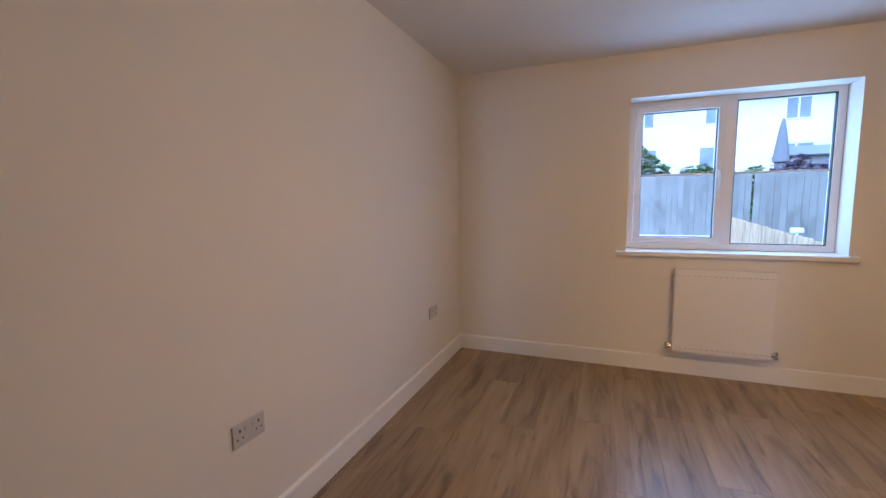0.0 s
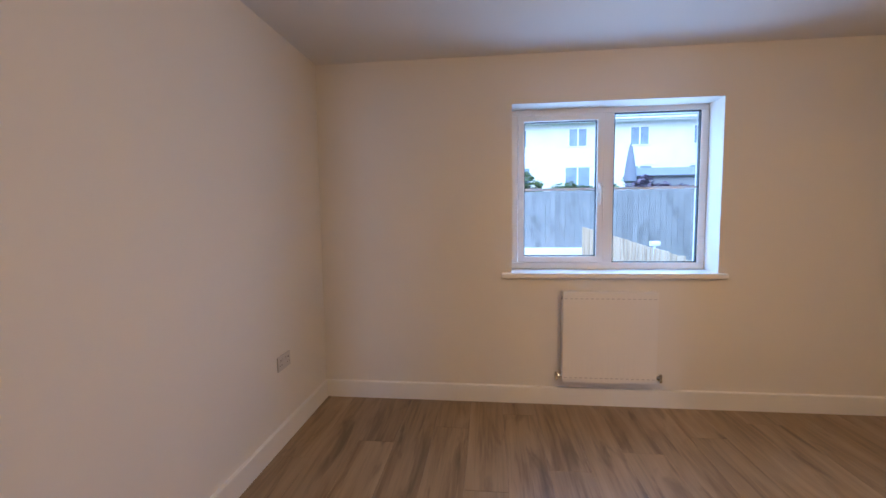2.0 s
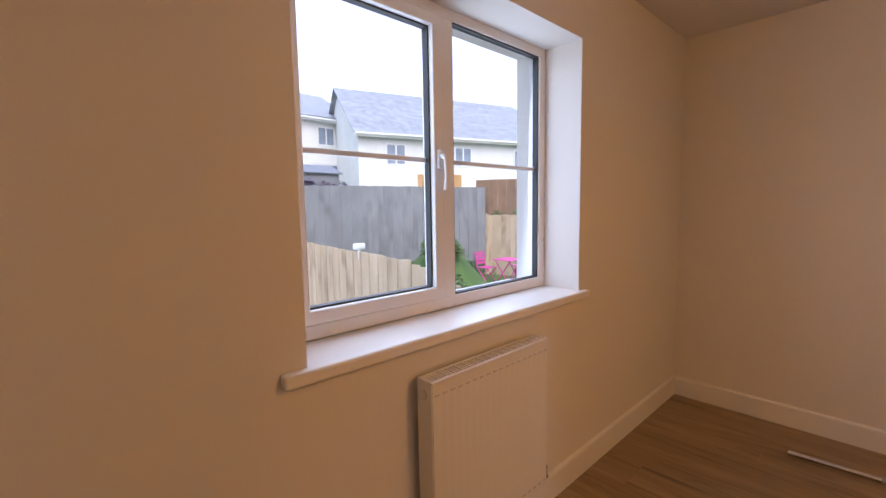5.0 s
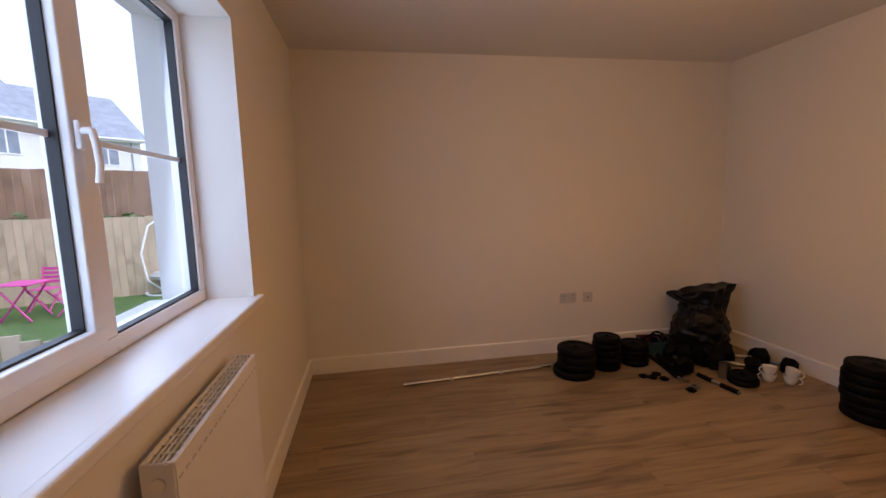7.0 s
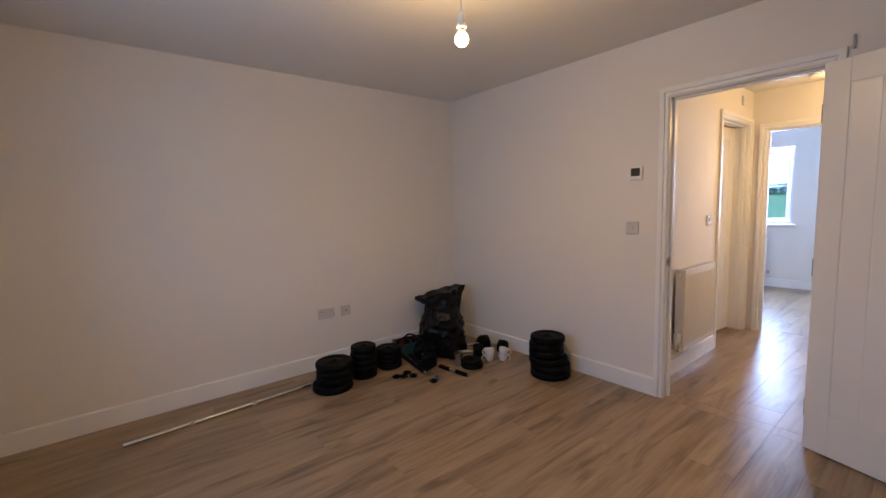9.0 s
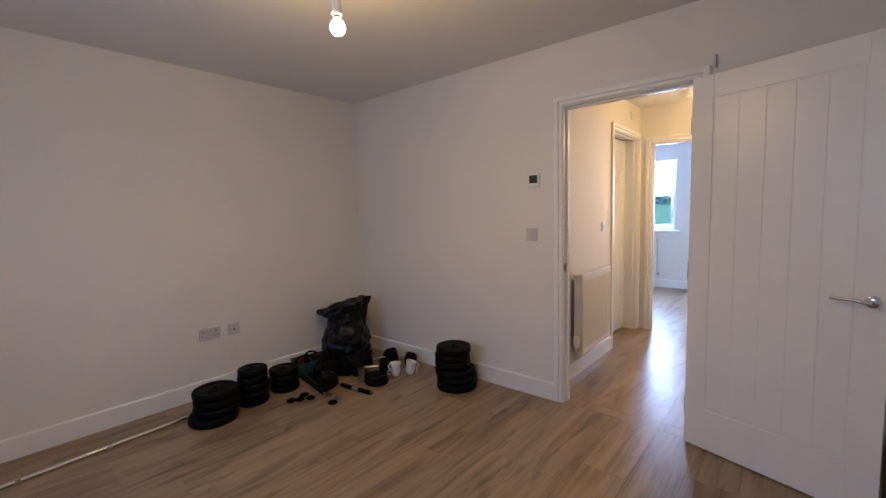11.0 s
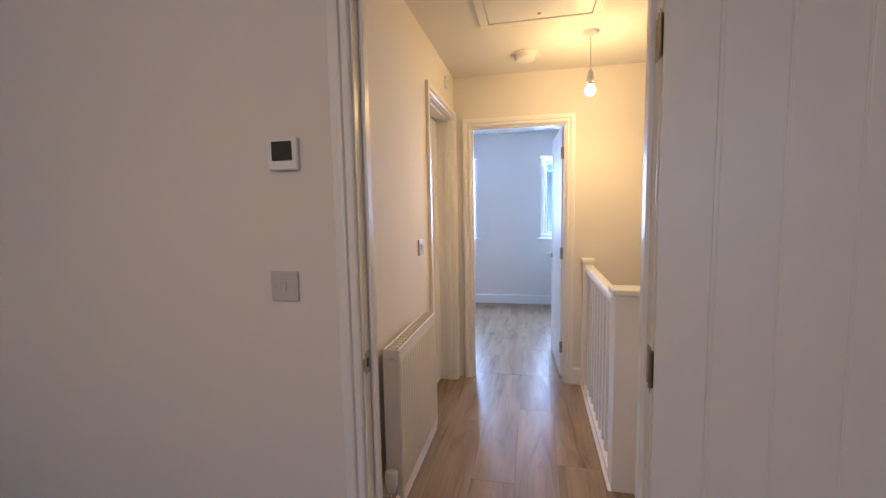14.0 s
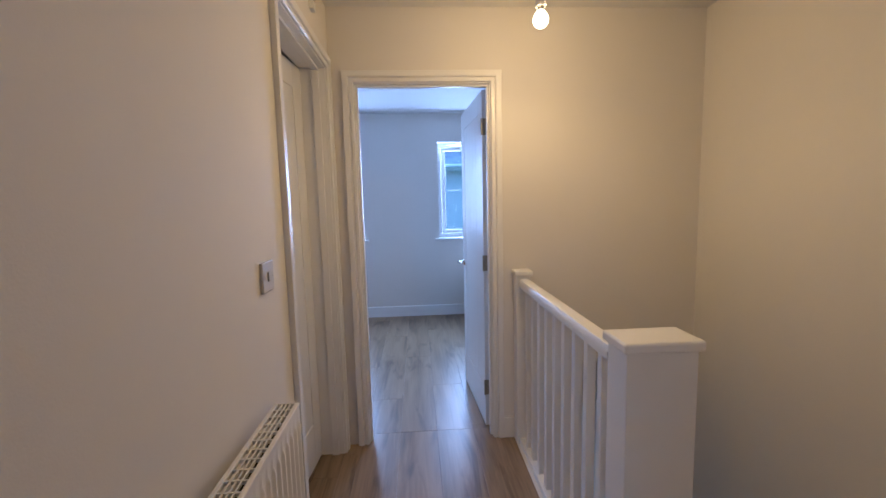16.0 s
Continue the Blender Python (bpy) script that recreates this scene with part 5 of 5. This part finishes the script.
part("arm", tube(bmesh.new(), [(0.0, 0.12, 0.05), (0.0, 0.42, 0.35), (0.0, 0.5, 1.0), (0.0, 0.3, 1.65), (0.0, 0.08, 1.8)], 0.025, 8), UPVC, eg, "", True)
part("foot", lathe(bmesh.new(), [(0.46, 0.0), (0.5, 0.0), (0.5, 0.03), (0.46, 0.03), (0.46, 0.0)], 28), UPVC, eg, "", True)
part("cushion", lathe(bmesh.new(), [(0, 0.3), (0.2, 0.3), (0.34, 0.36), (0.36, 0.44), (0.28, 0.52), (0, 0.54)], 24), PAVING, eg, "pale grey cushion", True)

# ---- floor boards
PLANK_W, PLANK_L = 0.216, 1.38
_cache = {}


def plank(x0, x1, y0, y1):
    w, l = round(x1 - x0, 3), round(y1 - y0, 3)
    if w < 0.006 or l < 0.006:
        return
    if (w, l) not in _cache:
        o = part("plank", box(0.0003, w - 0.0003, 0.0003, l - 0.0003, -0.012, 0.0, 0.0007, 1), LAMINATE, FLOOR)
        _cache[(w, l)] = o.data
    else:
        o = new("plank", _cache[(w, l)])
        o.parent = FLOOR
    o.location = (x0, y0, 0)


def boards(xa, xb, ya, yb, seed):
    rng = random.Random(seed)
    k0 = math.floor(xa / PLANK_W)
    for k in range(k0, math.ceil(xb / PLANK_W) + 1):
        x0, x1 = max(xa, k * PLANK_W), min(xb, (k + 1) * PLANK_W)
        if x1 - x0 < 0.01:
            continue
        y = ya - (k * 0.4283 % 1.0) * PLANK_L
        while y < yb:
            plank(x0, x1, max(y, ya), min(y + PLANK_L, yb))
            y += PLANK_L


boards(0.0, EAST, SOUTH, 0.0, 1)
boards(LAND_X, HALL_E, HALL_S - 0.1, SOUTH - 0.1, 2)
boards(DX0, DX1, SOUTH - 0.1, SOUTH, 5)
boards(STAIR_W, LAND_X, LAND_Y, SOUTH - 0.1, 3)
boards(STAIR_E, EAST, FAR_S, HALL_S - 0.1, 4)
boards(HALL_E, HALL_E + 0.13, HY0, HY1, 6)
boards(HALL_E + 0.13, HALL_E + 1.1, HALL_S, SOUTH - 0.1, 7)
